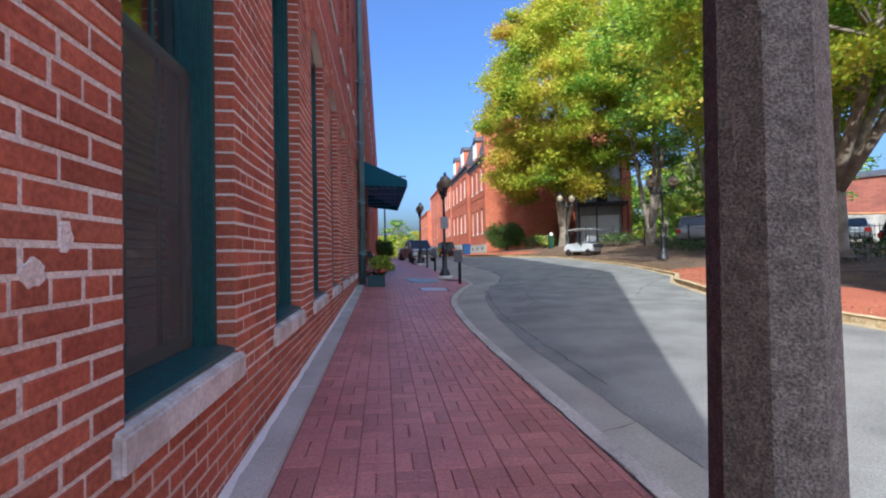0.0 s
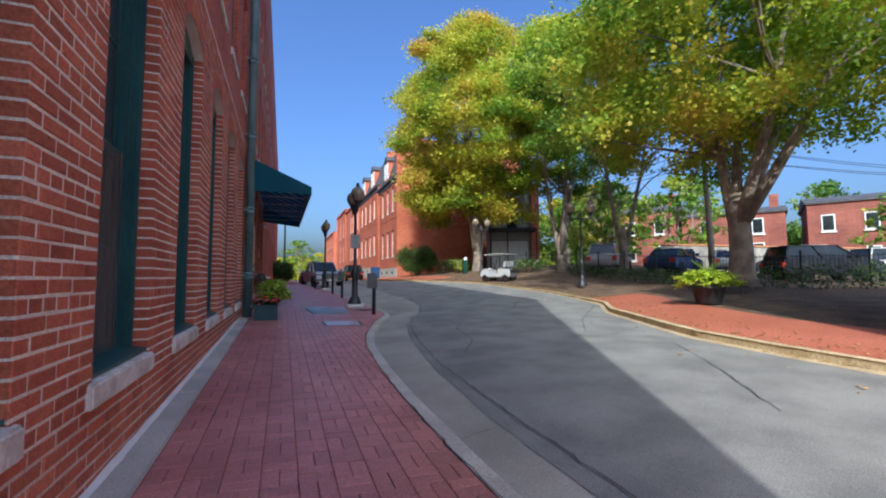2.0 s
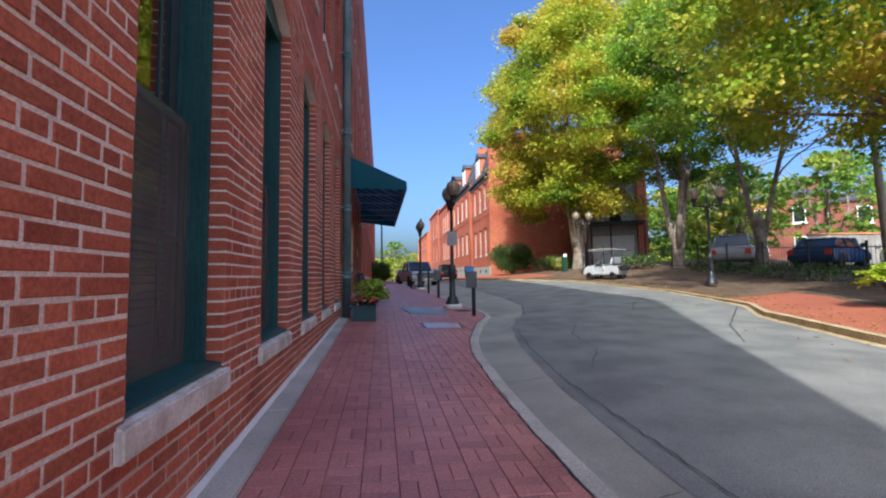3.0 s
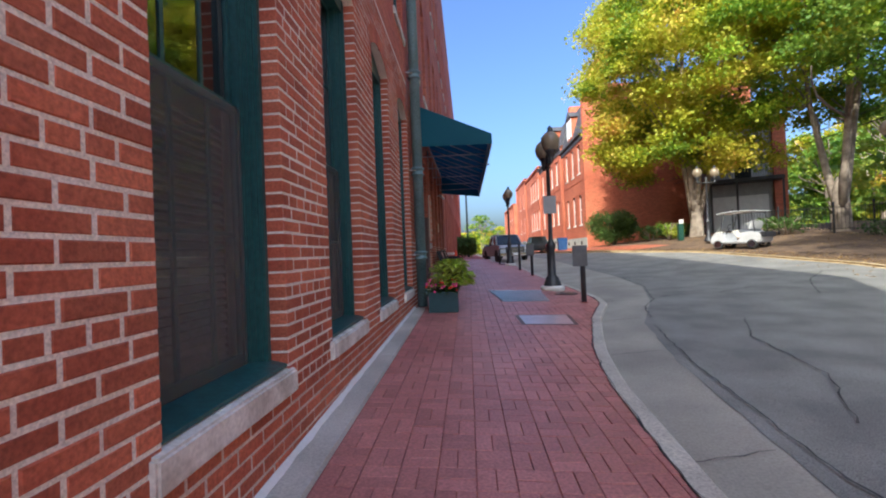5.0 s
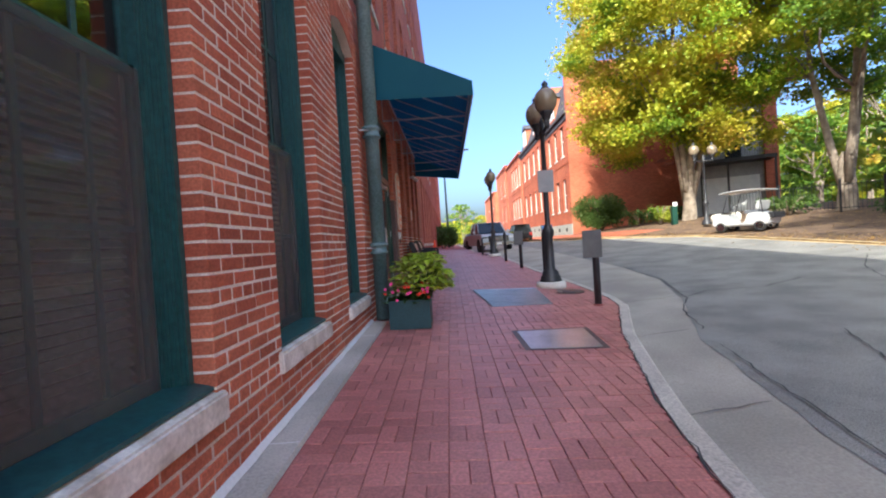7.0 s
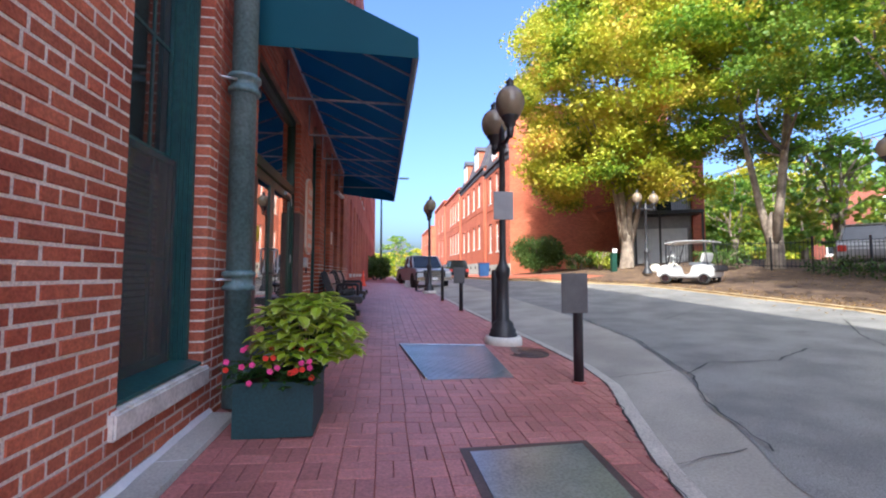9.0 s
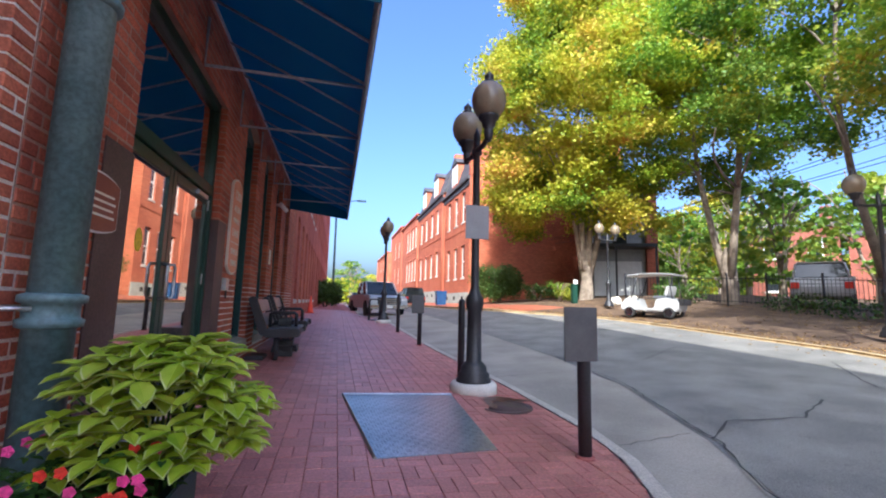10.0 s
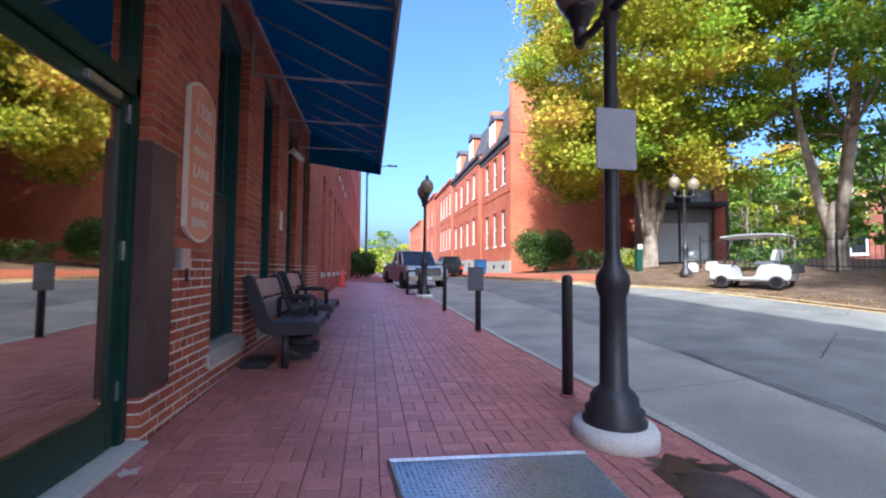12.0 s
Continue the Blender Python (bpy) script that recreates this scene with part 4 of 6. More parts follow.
def planter():
    x0, x1, y0, y1 = -0.34, 0.17, 12.94, 13.46
    z = walk_z(0, 13.2)
    h = 0.36
    t = thing("planter", "square teal planter on the brick pavement beside the downpipe", "planter")
    bm = bmesh.new()
    w = 0.03
    for lo, hi in (((x0, y0), (x1, y0 + w)), ((x0, y1 - w), (x1, y1)), ((x0, y0 + w), (x0 + w, y1 - w)), ((x1 - w, y0 + w), (x1, y1 - w))):
        box((lo[0], lo[1], z), (hi[0], hi[1], z + h), bm=bm)
    part("box", bm, M_PLANTER, t)
    part("rim", merge(merge(box((x0 - 0.012, y0 - 0.012, z + h - 0.03), (x1 + 0.012, y0 + w, z + h), 0.006), box((x0 - 0.012, y1 - w, z + h - 0.03), (x1 + 0.012, y1 + 0.012, z + h), 0.006)),
                      merge(box((x0 - 0.012, y0 + w, z + h - 0.03), (x0 + w, y1 - w, z + h), 0.006), box((x1 - w, y0 + w, z + h - 0.03), (x1 + 0.012, y1 - w, z + h), 0.006))), M_PLANTER, t)
    part("soil", box((x0 + w, y0 + w, z), (x1 - w, y1 - w, z + h - 0.04)), M_SOIL, t)
    p = thing("coleus_plant", "lime green leafy coleus growing in the teal planter", "plant")
    rng = random.Random(4)
    centres, stems = [], bmesh.new()
    cx, cy, cz = 0.06, 13.3, z + h + 0.19
    for k in range(200):
        u, an = rng.random() ** 0.5, rng.uniform(0, 6.28)
        el = rng.uniform(-0.35, 1.35)
        r = rng.uniform(0.8, 1.06) if k < 180 else rng.uniform(0.4, 0.8)
        q = Vector((cx + 0.36 * r * math.cos(el) * math.cos(an), cy + 0.34 * r * math.cos(el) * math.sin(an), cz + 0.36 * r * math.sin(el)))
        up = (q - Vector((cx, cy, cz - 0.3))).normalized()
        centres.append((tuple(q), tuple(up)))
        if k % 3 == 0:
            tube([(cx + 0.1 * math.cos(an), cy + 0.1 * math.sin(an), z + h - 0.05), ((cx + q.x) / 2, (cy + q.y) / 2, (z + h + q.z) / 2), tuple(q)], [0.007, 0.006, 0.004], 5, stems)
    part("branching_stem", stems, FLOWERLEAF, p)
    v, f = leaf_blades(centres, 0.112, 9)
    raw("leaves", v, f, COLEUS, p)
    v, f = leaf_blades([((c[0], c[1], c[2] - 0.004), up) for c, up in centres], 0.118, 9)
    raw("margin", v, f, M_LEAFEDGE, p, "pale yellow scalloped leaf margins")
    fl = thing("flowering_plant", "low impatiens with pink and red flowers in the planter", "plant")
    cs = []
    for k in range(190):
        q = (rng.uniform(x0 - 0.05, x1 + 0.03), rng.uniform(y0 - 0.07, y0 + 0.3), z + h + rng.uniform(-0.03, 0.2) * (0.5 + 0.5 * rng.random()))
        cs.append((q, (0, -0.4, 0.9)))
    v, f = leaf_blades(cs, 0.042, 10)
    raw("foliage", v, f, FLOWERLEAF, fl)
    for k in range(26):
        bm = bmesh.new()
        c = Vector((rng.uniform(x0 - 0.04, x1 + 0.02), y0 - rng.uniform(0.03, 0.1) if k % 3 else rng.uniform(y0, y0 + 0.25), z + h + rng.uniform(0.0, 0.2)))
        if k % 3 == 0:
            c.z = z + h + 0.2
        for q in range(5):
            an = 2 * math.pi * q / 5
            d = Vector((math.cos(an), -0.35, math.sin(an))).normalized()
            s = Vector((-math.sin(an), 0, math.cos(an)))
            r = 0.021
            bm.faces.new([bm.verts.new(c + w) for w in (Vector((0, -0.006, 0)), d * r * 0.7 + s * r * 0.5, d * r * 1.1, d * r * 0.7 - s * r * 0.5)])
        part("flower", bm, M_PINK if k % 2 else M_RED, fl)


M_PLANTER = mat("planter_paint", (0.014, 0.055, 0.065), (0.02, 0.07, 0.08), 0.55, 4, 50, 0.15)
planter()


# ---- kerbside things ----
def bollard(x, y, plate=False, label="black steel bollard at the pavement edge"):
    z = walk_z(x, y)
    t = thing("bollard", label, "bollard", "bollards along the kerb")
    part("post", turned([(0.052, -0.02), (0.052, 1.1), (0.048, 1.13), (0.03, 1.15), (0.0, 1.155)], 16, at=(x, y, z)), M_BLACK, t)
    part("collar", turned([(0.075, -0.01), (0.075, 0.012), (0.055, 0.02)], 16, at=(x, y, z)), M_SAND, t)
    if plate:
        part("plate", box((x - 0.21, y - 0.075, z + 0.74), (x + 0.08, y - 0.06, z + 1.16), 0.004), M_PLATEGREY, t, "grey back of a small sign plate")
        part("clamp", box((x - 0.03, y - 0.062, z + 0.9), (x + 0.03, y + 0.05, z + 0.93)), M_BLACK, t)


M_PLATEGREY = mat("sign_back", (0.07, 0.07, 0.075), (0.10, 0.10, 0.105), 0.6, 5, 60, 0.0, wear=0.06)
bollard(2.69, 14.3, True, "black steel bollard with a grey sign plate")
bollard(2.62, 17.5)
bollard(2.68, 21.15, True, "black steel bollard with a grey sign plate")
bollard(2.6, 24.2)


def street_lamp(x, y, z, arm, label, footing=True, scale=1.0, plate=False):
    """A fluted cast post with two arms and acorn globes."""
    t = thing("street_lamp", label, "street lamp", "twin globe street lamps")
    h = 3.3 * scale
    if footing:
        part("footing", turned([(0.3, -0.05), (0.3, 0.08), (0.275, 0.12), (0.15, 0.125)], 24, at=(x, y, z)), M_CONC, t, "round concrete footing")
    prof = [(0.22, 0.1), (0.225, 0.15), (0.2, 0.18), (0.205, 0.22), (0.17, 0.25), (0.165, 0.31), (0.135, 0.35), (0.1, 0.38), (0.092, 1.02), (0.11, 1.06), (0.122, 1.12), (0.115, 1.18), (0.075, 1.24), (0.055, 1.32), (0.046, h - 0.2), (0.07, h - 0.18), (0.07, h - 0.12), (0.05, h - 0.08), (0.045, h + 0.1), (0.0, h + 0.22)]
    bm = turned(prof, 24, at=(x, y, z))
    for v in bm.verts:
        if 0.42 < v.co.z - z < 1.14 or 1.45 < v.co.z - z < h - 0.25:
            d = Vector((v.co.x - x, v.co.y - y, 0))
            k = round(math.atan2(d.y, d.x) / (2 * math.pi) * 24) % 2
            v.co -= d * (0.10 * k)
    part("post", bm, M_BLACK, t)
    ax = Vector(arm)
    for s in (-1, 1):
        e = Vector((x, y, z + h)) + ax * s
        m = Vector((x, y, z + h - 0.14)) + ax * s * 0.55
        part("arm", tube([(x, y, z + h - 0.12), tuple(m), (e.x, e.y, e.z - 0.1), (e.x, e.y, e.z + 0.02)], [0.04, 0.035, 0.035, 0.04], 8), M_BLACK, t)
        part("holder", turned([(0.03, -0.16), (0.05, -0.12), (0.06, -0.02), (0.05, 0.0), (0.085, 0.04), (0.09, 0.1), (0.13, 0.14), (0.135, 0.17)], 16, at=tuple(e)), M_BLACK, t)
        g = part("globe", turned([(0.11, 0.15), (0.165, 0.2), (0.205, 0.28), (0.222, 0.37), (0.215, 0.45), (0.185, 0.53), (0.13, 0.59), (0.075, 0.62)], 20, at=tuple(e)), M_GLOBE, t, "frosted acorn globe")
        part("finial", turned([(0.08, 0.612), (0.085, 0.63), (0.05, 0.66), (0.062, 0.69), (0.06, 0.72), (0.028, 0.75), (0.0, 0.79)], 14, at=tuple(e)), M_BLACK, g)
    if plate:
        part("sign_plate", box((x - 0.16, y - 0.075, z + 1.95), (x + 0.16, y - 0.06, z + 2.4), 0.004), M_PLATELIGHT, t, "pale grey back of a parking sign")
    return t


M_PLATELIGHT = mat("sign_back_pale", (0.24, 0.24, 0.25), (0.28, 0.28, 0.29), 0.5, 5, 60, 0.0, wear=0.06)
street_lamp(2.5, 16.52, walk_z(2.5, 16.5), (0, 0.46, 0), "black cast iron street lamp with two acorn globes", plate=True)
street_lamp(2.55, 27.9, walk_z(2.55, 27.9), (0, 0.46, 0), "black twin globe street lamp beside the parked truck")
street_lamp(12.9, 28.4, verge_z(12.9, 28.4), (0.46, 0.05, 0), "black twin globe street lamp beside the golf cart", False)
street_lamp(13.0, 18.2, verge_z(13.0, 18.2), (0.42, -0.2, 0), "dark twin globe street lamp in the shade of the trees", False)

r = thing("bike_rack", "black steel loop bike rack near the street lamp", "bike rack")
for dy in (0.0, 0.5):
    zz = walk_z(2.3, 29 + dy)
    part("loop", tube([(2.1, 29 + dy, zz), (2.1, 29 + dy, zz + 0.78), (2.15, 29 + dy, zz + 0.86), (2.5, 29 + dy, zz + 0.86), (2.55, 29 + dy, zz + 0.78), (2.55, 29 + dy, zz)], 0.03, 8), M_BLACK, r)
part("base_rail", box((2.05, 28.95, walk_z(2.3, 29.2) - 0.01), (2.6, 29.55, walk_z(2.3, 29.2) + 0.03)), M_BLACK, r)


def flat_plate(name, corners, thick, label, category, material):
    """A plate let into the pavement, following its slope."""
    t = thing(name, label, category)
    bm = bmesh.new()
    top = [bm.verts.new((x, y, walk_z(x, y) + thick)) for x, y in corners]
    low = [bm.verts.new((x, y, walk_z(x, y) - 0.02)) for x, y in corners]
    bm.faces.new(top)
    for k in range(4):
        bm.faces.new((low[k], low[(k + 1) % 4], top[(k + 1) % 4], top[k]))
    part("plate", bm, material, t)
    return t


GRATE = [(1.07, 14.37), (2.04, 14.5), (2.15, 16.3), (0.87, 16.26)]
g = flat_plate("tread_plate", GRATE, 0.006, "steel diamond tread plate let into the brick pavement", "plate", M_PLATE)
tread = bmesh.new()
nx, ny = 40, 56
for i in range(nx):
    for j in range(ny):
        u, w = (i + 0.5) / nx, (j + 0.5) / ny
        a = Vector((*GRATE[0], 0)).lerp(Vector((*GRATE[1], 0)), u)
        b = Vector((*GRATE[3], 0)).lerp(Vector((*GRATE[2], 0)), u)
        c = a.lerp(b, w)
        an = radians(45 if (i // 2 + j // 2) % 2 else -45)
        d, s = Vector((math.cos(an), math.sin(an), 0)) * 0.016, Vector((-math.sin(an), math.cos(an), 0)) * 0.0045
        z = walk_z(c.x, c.y) + 0.0065
        vs = [tread.verts.new(c + q + Vector((0, 0, z + h))) for q, h in ((-d, 0), (s, 0), (d, 0), (-s, 0), (Vector(), 0.0045))]
        for k in range(4):
            tread.faces.new((vs[k], vs[(k + 1) % 4], vs[4]))
tagged(part("tread", tread, M_PLATE, g), "", "", "", "stuff")
rim = bmesh.new()
for (a, b) in ((GRATE[0], GRATE[3]), (GRATE[3], GRATE[2])):
    tube([(a[0], a[1], walk_z(*a) + 0.008), (b[0], b[1], walk_z(*b) + 0.008)], 0.014, 4, rim)
part("edge_strip", rim, M_STEEL, g, "bright steel edge strip")
vault = flat_plate("vault_cover", [(1.2, 11.95), (1.92, 11.97), (1.98, 12.78), (1.18, 12.68)], 0.008, "grey steel vault cover in the brick pavement", "cover", M_PLATE)
vf = [(1.14, 11.9), (1.98, 11.92), (2.04, 12.84), (1.12, 12.74)]
bm = bmesh.new()
bm.faces.new([bm.verts.new((x, y, walk_z(x, y) + 0.004)) for x, y in vf])
part("frame", bm, M_RUST, vault, "dark steel frame")
VALVE = (2.63, 15.78)
h = thing("valve_cover", "round steel valve cover beside the lamp footing", "cover")
part("ring", turned([(0.3, -0.02), (0.3, 0.006), (0.255, 0.008), (0.25, 0.002)], 28, at=(*VALVE, walk_z(*VALVE))), M_RUST, h)
part("lid", turned([(0.245, -0.02), (0.245, 0.006), (0.0, 0.008)], 28, at=(*VALVE, walk_z(*VALVE))), M_RUST, h)


def octagon_pole():
    x, y = 1.03, 1.02
    z = walk_z(x, y)
    t = thing("concrete_pole", "octagonal dark aggregate concrete pole close to the wall", "pole")
    part("shaft", turned([(0.138, -0.05), (0.134, 0.4), (0.114, 2.2), (0.09, 6.0)], 8, at=(x, y, z)), M_POLE, t)
    part("base_collar", turned([(0.19, -0.02), (0.19, 0.02), (0.17, 0.03)], 16, at=(x, y, z)), M_CONC, t)


octagon_pole()


# ---- across the road ----
def facade_window(parent, y, z0, z1, w, x, bright=True):
    """A sash window in a wall that faces the road."""
    bm = bmesh.new()
    for lo, hi in (((y - w / 2, z0), (y - w / 2 + 0.08, z1)), ((y + w / 2 - 0.08, z0), (y + w / 2, z1)), ((y - w / 2, z1 - 0.08), (y + w / 2, z1)), ((y - w / 2, z0), (y + w / 2, z0 + 0.08)), ((y - w / 2, (z0 + z1) / 2 - 0.04), (y + w / 2, (z0 + z1) / 2 + 0.04))):
        box((x + 0.1, lo[0], lo[1]), (x + 0.18, hi[0], hi[1]), bm=bm)
    f = part("window", bm, M_WHITE, parent)
    part("pane", box((x + 0.13, y - w / 2 + 0.05, z0 + 0.05), (x + 0.14, y + w / 2 - 0.05, z1 - 0.05)), M_SKYPANE if bright else M_CARGLASS, f)
    part("sill", box((x - 0.05, y - w / 2 - 0.08, z0 - 0.14), (x + 0.12, y + w / 2 + 0.08, z0), 0.01), M_STONE, f)
    pts = [(y - w / 2 - 0.12, z1)] + [(y - w / 2 - 0.12 + (w + 0.24) * k / 8, z1 + 0.05 + 0.14 * math.sin(math.pi * k / 8)) for k in range(9)] + [(y + w / 2 + 0.12, z1)]
    part("hood", prism(pts, x - 0.03, x + 0.03), M_ORANGE, f)


M_CARGLASS = mat("dark_glass", (0.015, 0.02, 0.025), (0.03, 0.035, 0.04), 0.06, 2, 40, 0, wear=0.05)
# pale pane: the sky's reflection is put into the base colour
M_SKYPANE = mat("window_with_blind", (0.5, 0.5, 0.48), (0.66, 0.65, 0.62), 0.12, 1.5, 40, 0, wear=0.08)


def row_house(y0, y1, depth, z0, eave, wins, rows, label, mansard=0.0, parapet=0.0, dormers=(), bright=True, x=10.6, bay=False):
    t = thing("row_house", label, "house", "brick row houses")
    bm = bmesh.new()
    y = y0
    for c in wins:
        box((x, y, z0 - 0.6), (x + 0.35, c - 0.45, eave), bm=bm)
        z = z0 - 0.6
        for za, zb in rows:
            box((x, c - 0.45, z), (x + 0.35, c + 0.45, za), bm=bm)
            z = zb
        box((x, c - 0.45, z), (x + 0.35, c + 0.45, eave), bm=bm)
        y = c + 0.45
    box((x, y, z0 - 0.6), (x + 0.35, y1, eave), bm=bm)
    part("front_wall", bm, M_ORANGE, t)
    part("end_wall", box((x + 0.352, y0, z0 - 0.6), (x + depth, y0 + 0.35, eave)), M_ORANGE, t)
    part("end_wall", box((x + 0.352, y1 - 0.35, z0 - 0.6), (x + depth, y1, eave)), M_ORANGE, t)
    part("rear_wall", box((x + depth - 0.35, y0 + 0.352, z0 - 0.6), (x + depth, y1 - 0.352, eave)), M_ORANGE, t)
    # added near-black sheet for the unlit rooms of the house
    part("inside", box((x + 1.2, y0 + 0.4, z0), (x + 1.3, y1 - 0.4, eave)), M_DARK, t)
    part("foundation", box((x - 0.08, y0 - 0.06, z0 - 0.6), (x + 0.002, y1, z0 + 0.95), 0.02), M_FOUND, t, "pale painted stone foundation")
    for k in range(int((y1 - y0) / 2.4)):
        # vent openings: their inner shade is painted near black
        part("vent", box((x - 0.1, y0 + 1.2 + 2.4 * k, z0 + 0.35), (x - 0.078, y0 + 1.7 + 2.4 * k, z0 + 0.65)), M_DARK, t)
    part("cornice", box((x - 0.22, y0, eave - 0.3), (x + 0.3, y1, eave + 0.02), 0.04), M_ROOF if mansard else M_ORANGE, t)
    if mansard:
        part("frieze", box((x - 0.07, y0 + 0.02, eave - 0.75), (x + 0.002, y1 - 0.02, eave - 0.302), 0.02), M_ROOF, t, "dark wooden frieze under the cornice")
    part("pier", box((x - 0.1, y1 - 0.75, z0), (x + 0.002, y1 - 0.3, eave - 0.76), 0.015), M_ORANGE, t)
    part("belt_course", box((x - 0.04, y0 + 0.02, rows[1][0] - 0.75), (x + 0.002, y1 - 0.76, rows[1][0] - 0.55), 0.01), M_ORANGE, t)
    for c in wins:
        for za, zb in rows:
            facade_window(t, c, za, zb, 0.9, x, bright)
    if mansard:
        pts = [(x + 0.05, eave + 0.02), (x + 1.1, eave + mansard), (x + depth - 0.1, eave + mansard), (x + depth - 0.1, eave + 0.02)]
        part("roof", prism(pts, y0 + 0.05, y1 - 0.05, "y"), M_ROOF, t, "dark slate mansard roof")
        for c in dormers:
            d = part("dormer", box((x + 0.12, c - 0.8, eave + 0.3), (x + 1.8, c + 0.8, eave + 2.4)), M_ORANGE, t)
            part("dormer_roof", prism([(c - 1.0, eave + 2.4), (c + 1.0, eave + 2.4), (c, eave + 3.1)], x - 0.02, x + 1.9), M_ROOF, d)
            for q in (-0.36, 0.36):
                # dormer panes carry the same painted sky brightness
                part("dormer_window", box((x + 0.09, c + q - 0.3, eave + 0.6), (x + 0.13, c + q + 0.3, eave + 2.2)), M_SKYPANE, d)
            for q in (-0.72, 0.0, 0.72):
                part("dormer_trim", box((x + 0.06, c + q - 0.06, eave + 0.5), (x + 0.118, c + q + 0.06, eave + 2.3)), M_WHITE, d)
        part("chimney", box((x + 1.2, y0 + 0.3, eave + 0.5), (x + 2.4, y0 + 1.0, eave + mansard + 1.2), 0.03), M_ORANGE, t)
    else:
        part("roof", box((x + 0.35, y0 + 0.35, eave - 0.05), (x + depth - 0.35, y1 - 0.35, eave + 0.02)), M_ROOF, t)
    if parapet:
        part("parapet", box((x + 0.02, y0 - 0.02, eave + 0.022), (x + depth, y0 + 0.42, eave + parapet), 0.03), M_ORANGE, t)
    part("rain_pipe", tube([(x - 0.08, y1 - 0.2, z0), (x - 0.08, y1 - 0.2, eave - 0.3)], 0.07, 8), M_ORANGE, t)
    return t


M_SIDING = mat("grey_siding", (0.30, 0.31, 0.32), (0.38, 0.39, 0.4), 0.7, 1.5, 20, 0.1)
M_FOUND = mat("painted_foundation", (0.32, 0.36, 0.33), (0.42, 0.45, 0.41), 0.8, 2, 30, 0.2)
row_house(42.6, 51.3, 14, 1.05, 11.3, [44.3, 46.5, 48.85], [(3.2, 5.85), (7.8, 10.3)], "three storey orange brick corner house with parapet wall", 3.4, 3.8, (47.6,), bright=False)
row_house(51.32, 65.0, 13, 1.35, 12.1, [53.7, 56.4, 59.4, 62.3], [(3.85, 6.3), (8.3, 10.75)], "orange brick row house with dark mansard and dormers", 3.0, 0, (55.2, 61.4))
row_house(65.02, 79.0, 13, 1.65, 12.7, [66.4, 68.6, 70.8, 73.0], [(4.0, 6.8), (8.4, 11.2)], "long orange brick row house with bright windows")
row_house(79.02, 92.0, 13, 1.65, 13.4, [82.0, 86.5], [(4.2, 6.9), (8.6, 11.3)], "plain red brick house in the row", bright=False)
row_house(92.02, 112.0, 13, 1.65, 10.6, [95.0, 99.0, 104.0], [(4.0, 6.5), (7.6, 9.6)], "pale house at the far end of the row", x=9.9)


def shrub(name, x, y, z, rx, ry, h, label, mat_leaf=None, seed=1, per=420, size=0.09):
    t = thing(name, label, "shrub")
    rnd = random.Random(seed)
    bm = bmesh.new()
    for k in range(7):
        an = rnd.uniform(0, 6.28)
        tube([(x + 0.1 * math.cos(an), y + 0.1 * math.sin(an), z - 0.05), (x + rx * 0.3 * math.cos(an), y + ry * 0.3 * math.sin(an), z + h * 0.5), (x + rx * 0.6 * math.cos(an), y + ry * 0.6 * math.sin(an), z + h * 0.8)], [0.04, 0.03, 0.012], 6, bm)
    part("branching_stem", bm, M_BARK, t)
    clumps = []
    n = int(10 + 14 * max(rx, ry))
    for k in range(n):
        an, u = rnd.uniform(0, 6.28), rnd.random()
        r = rnd.random() ** 0.5 * 0.75
        clumps.append(((x + rx * r * math.cos(an), y + ry * r * math.sin(an), z + h * (0.2 + 0.62 * u)), (rx * 0.3, ry * 0.3, h * 0.22)))
    v, f = leaf_cloud(clumps, per, size, seed, 0.0, 0.5)
    raw("foliage", v, f, mat_leaf or HEDGE, t)
    return t


shrub("shrub", 11.6, 39.0, verge_z(11.6, 39), 2.2, 1.7, 2.7, "round clipped green shrub at the corner house", HEDGE, 2, 1000, 0.11)
shrub("shrub", 13.2, 36.2, verge_z(13.2, 36.2), 1.2, 1.0, 1.1, "low dark shrub under the maple", HEDGE, 3, 600, 0.1)
shrub("shrub", 15.6, 36.5, verge_z(15.6, 36.5), 1.5, 1.2, 1.0, "low dark shrub beside the brick end wall", HEDGE, 4, 600, 0.1)
shrub("shrub", 13.0, 33.0, verge_z(13.0, 33.0), 0.9, 0.9, 1.3, "pale green shrub beside the tree trunk", GREENTREE, 5, 700, 0.1)
shrub("shrub", 16.6, 28.2, verge_z(16.6, 28.2), 1.4, 1.0, 1.0, "dark shrub behind the golf cart", HEDGE, 6, 600, 0.1)
shrub("shrub", -0.1, 46.5, walk_z(0, 46), 1.6, 1.8, 2.1, "dark shrub at the end of the brick pavement", HEDGE, 7, 1100, 0.13)


def hedge_row(x0, y0, x1, y1, h, w, label, seed):
    t = thing("hedge", label, "hedge")
    n = int(math.hypot(x1 - x0, y1 - y0) / 0.45)
    clumps, bm = [], bmesh.new()
    for k in range(n):
        u = k / max(1, n - 1)
        x, y = x0 + (x1 - x0) * u, y0 + (y1 - y0) * u
        z = verge_z(x, y)
        tube([(x, y, z - 0.05), (x, y, z + h * 0.6)], [0.03, 0.01], 5, bm)
        for q in (0.3, 0.68):
            clumps.append(((x + random.uniform(-0.1, 0.1), y + random.uniform(-0.1, 0.1), z + h * q), (w, w, h * 0.36)))
    tagged(part("stem_row", bm, M_BARK, t), "", "", "", "stuff")
    v, f = leaf_cloud(clumps, 330, 0.085, seed, 0.0, 0.5)
    raw("foliage", v, f, HEDGE, t)


hedge_row(16.0, 13.8, 24.5, 8.0, 0.95, 0.55, "clipped dark green hedge along the car park fence", 21)
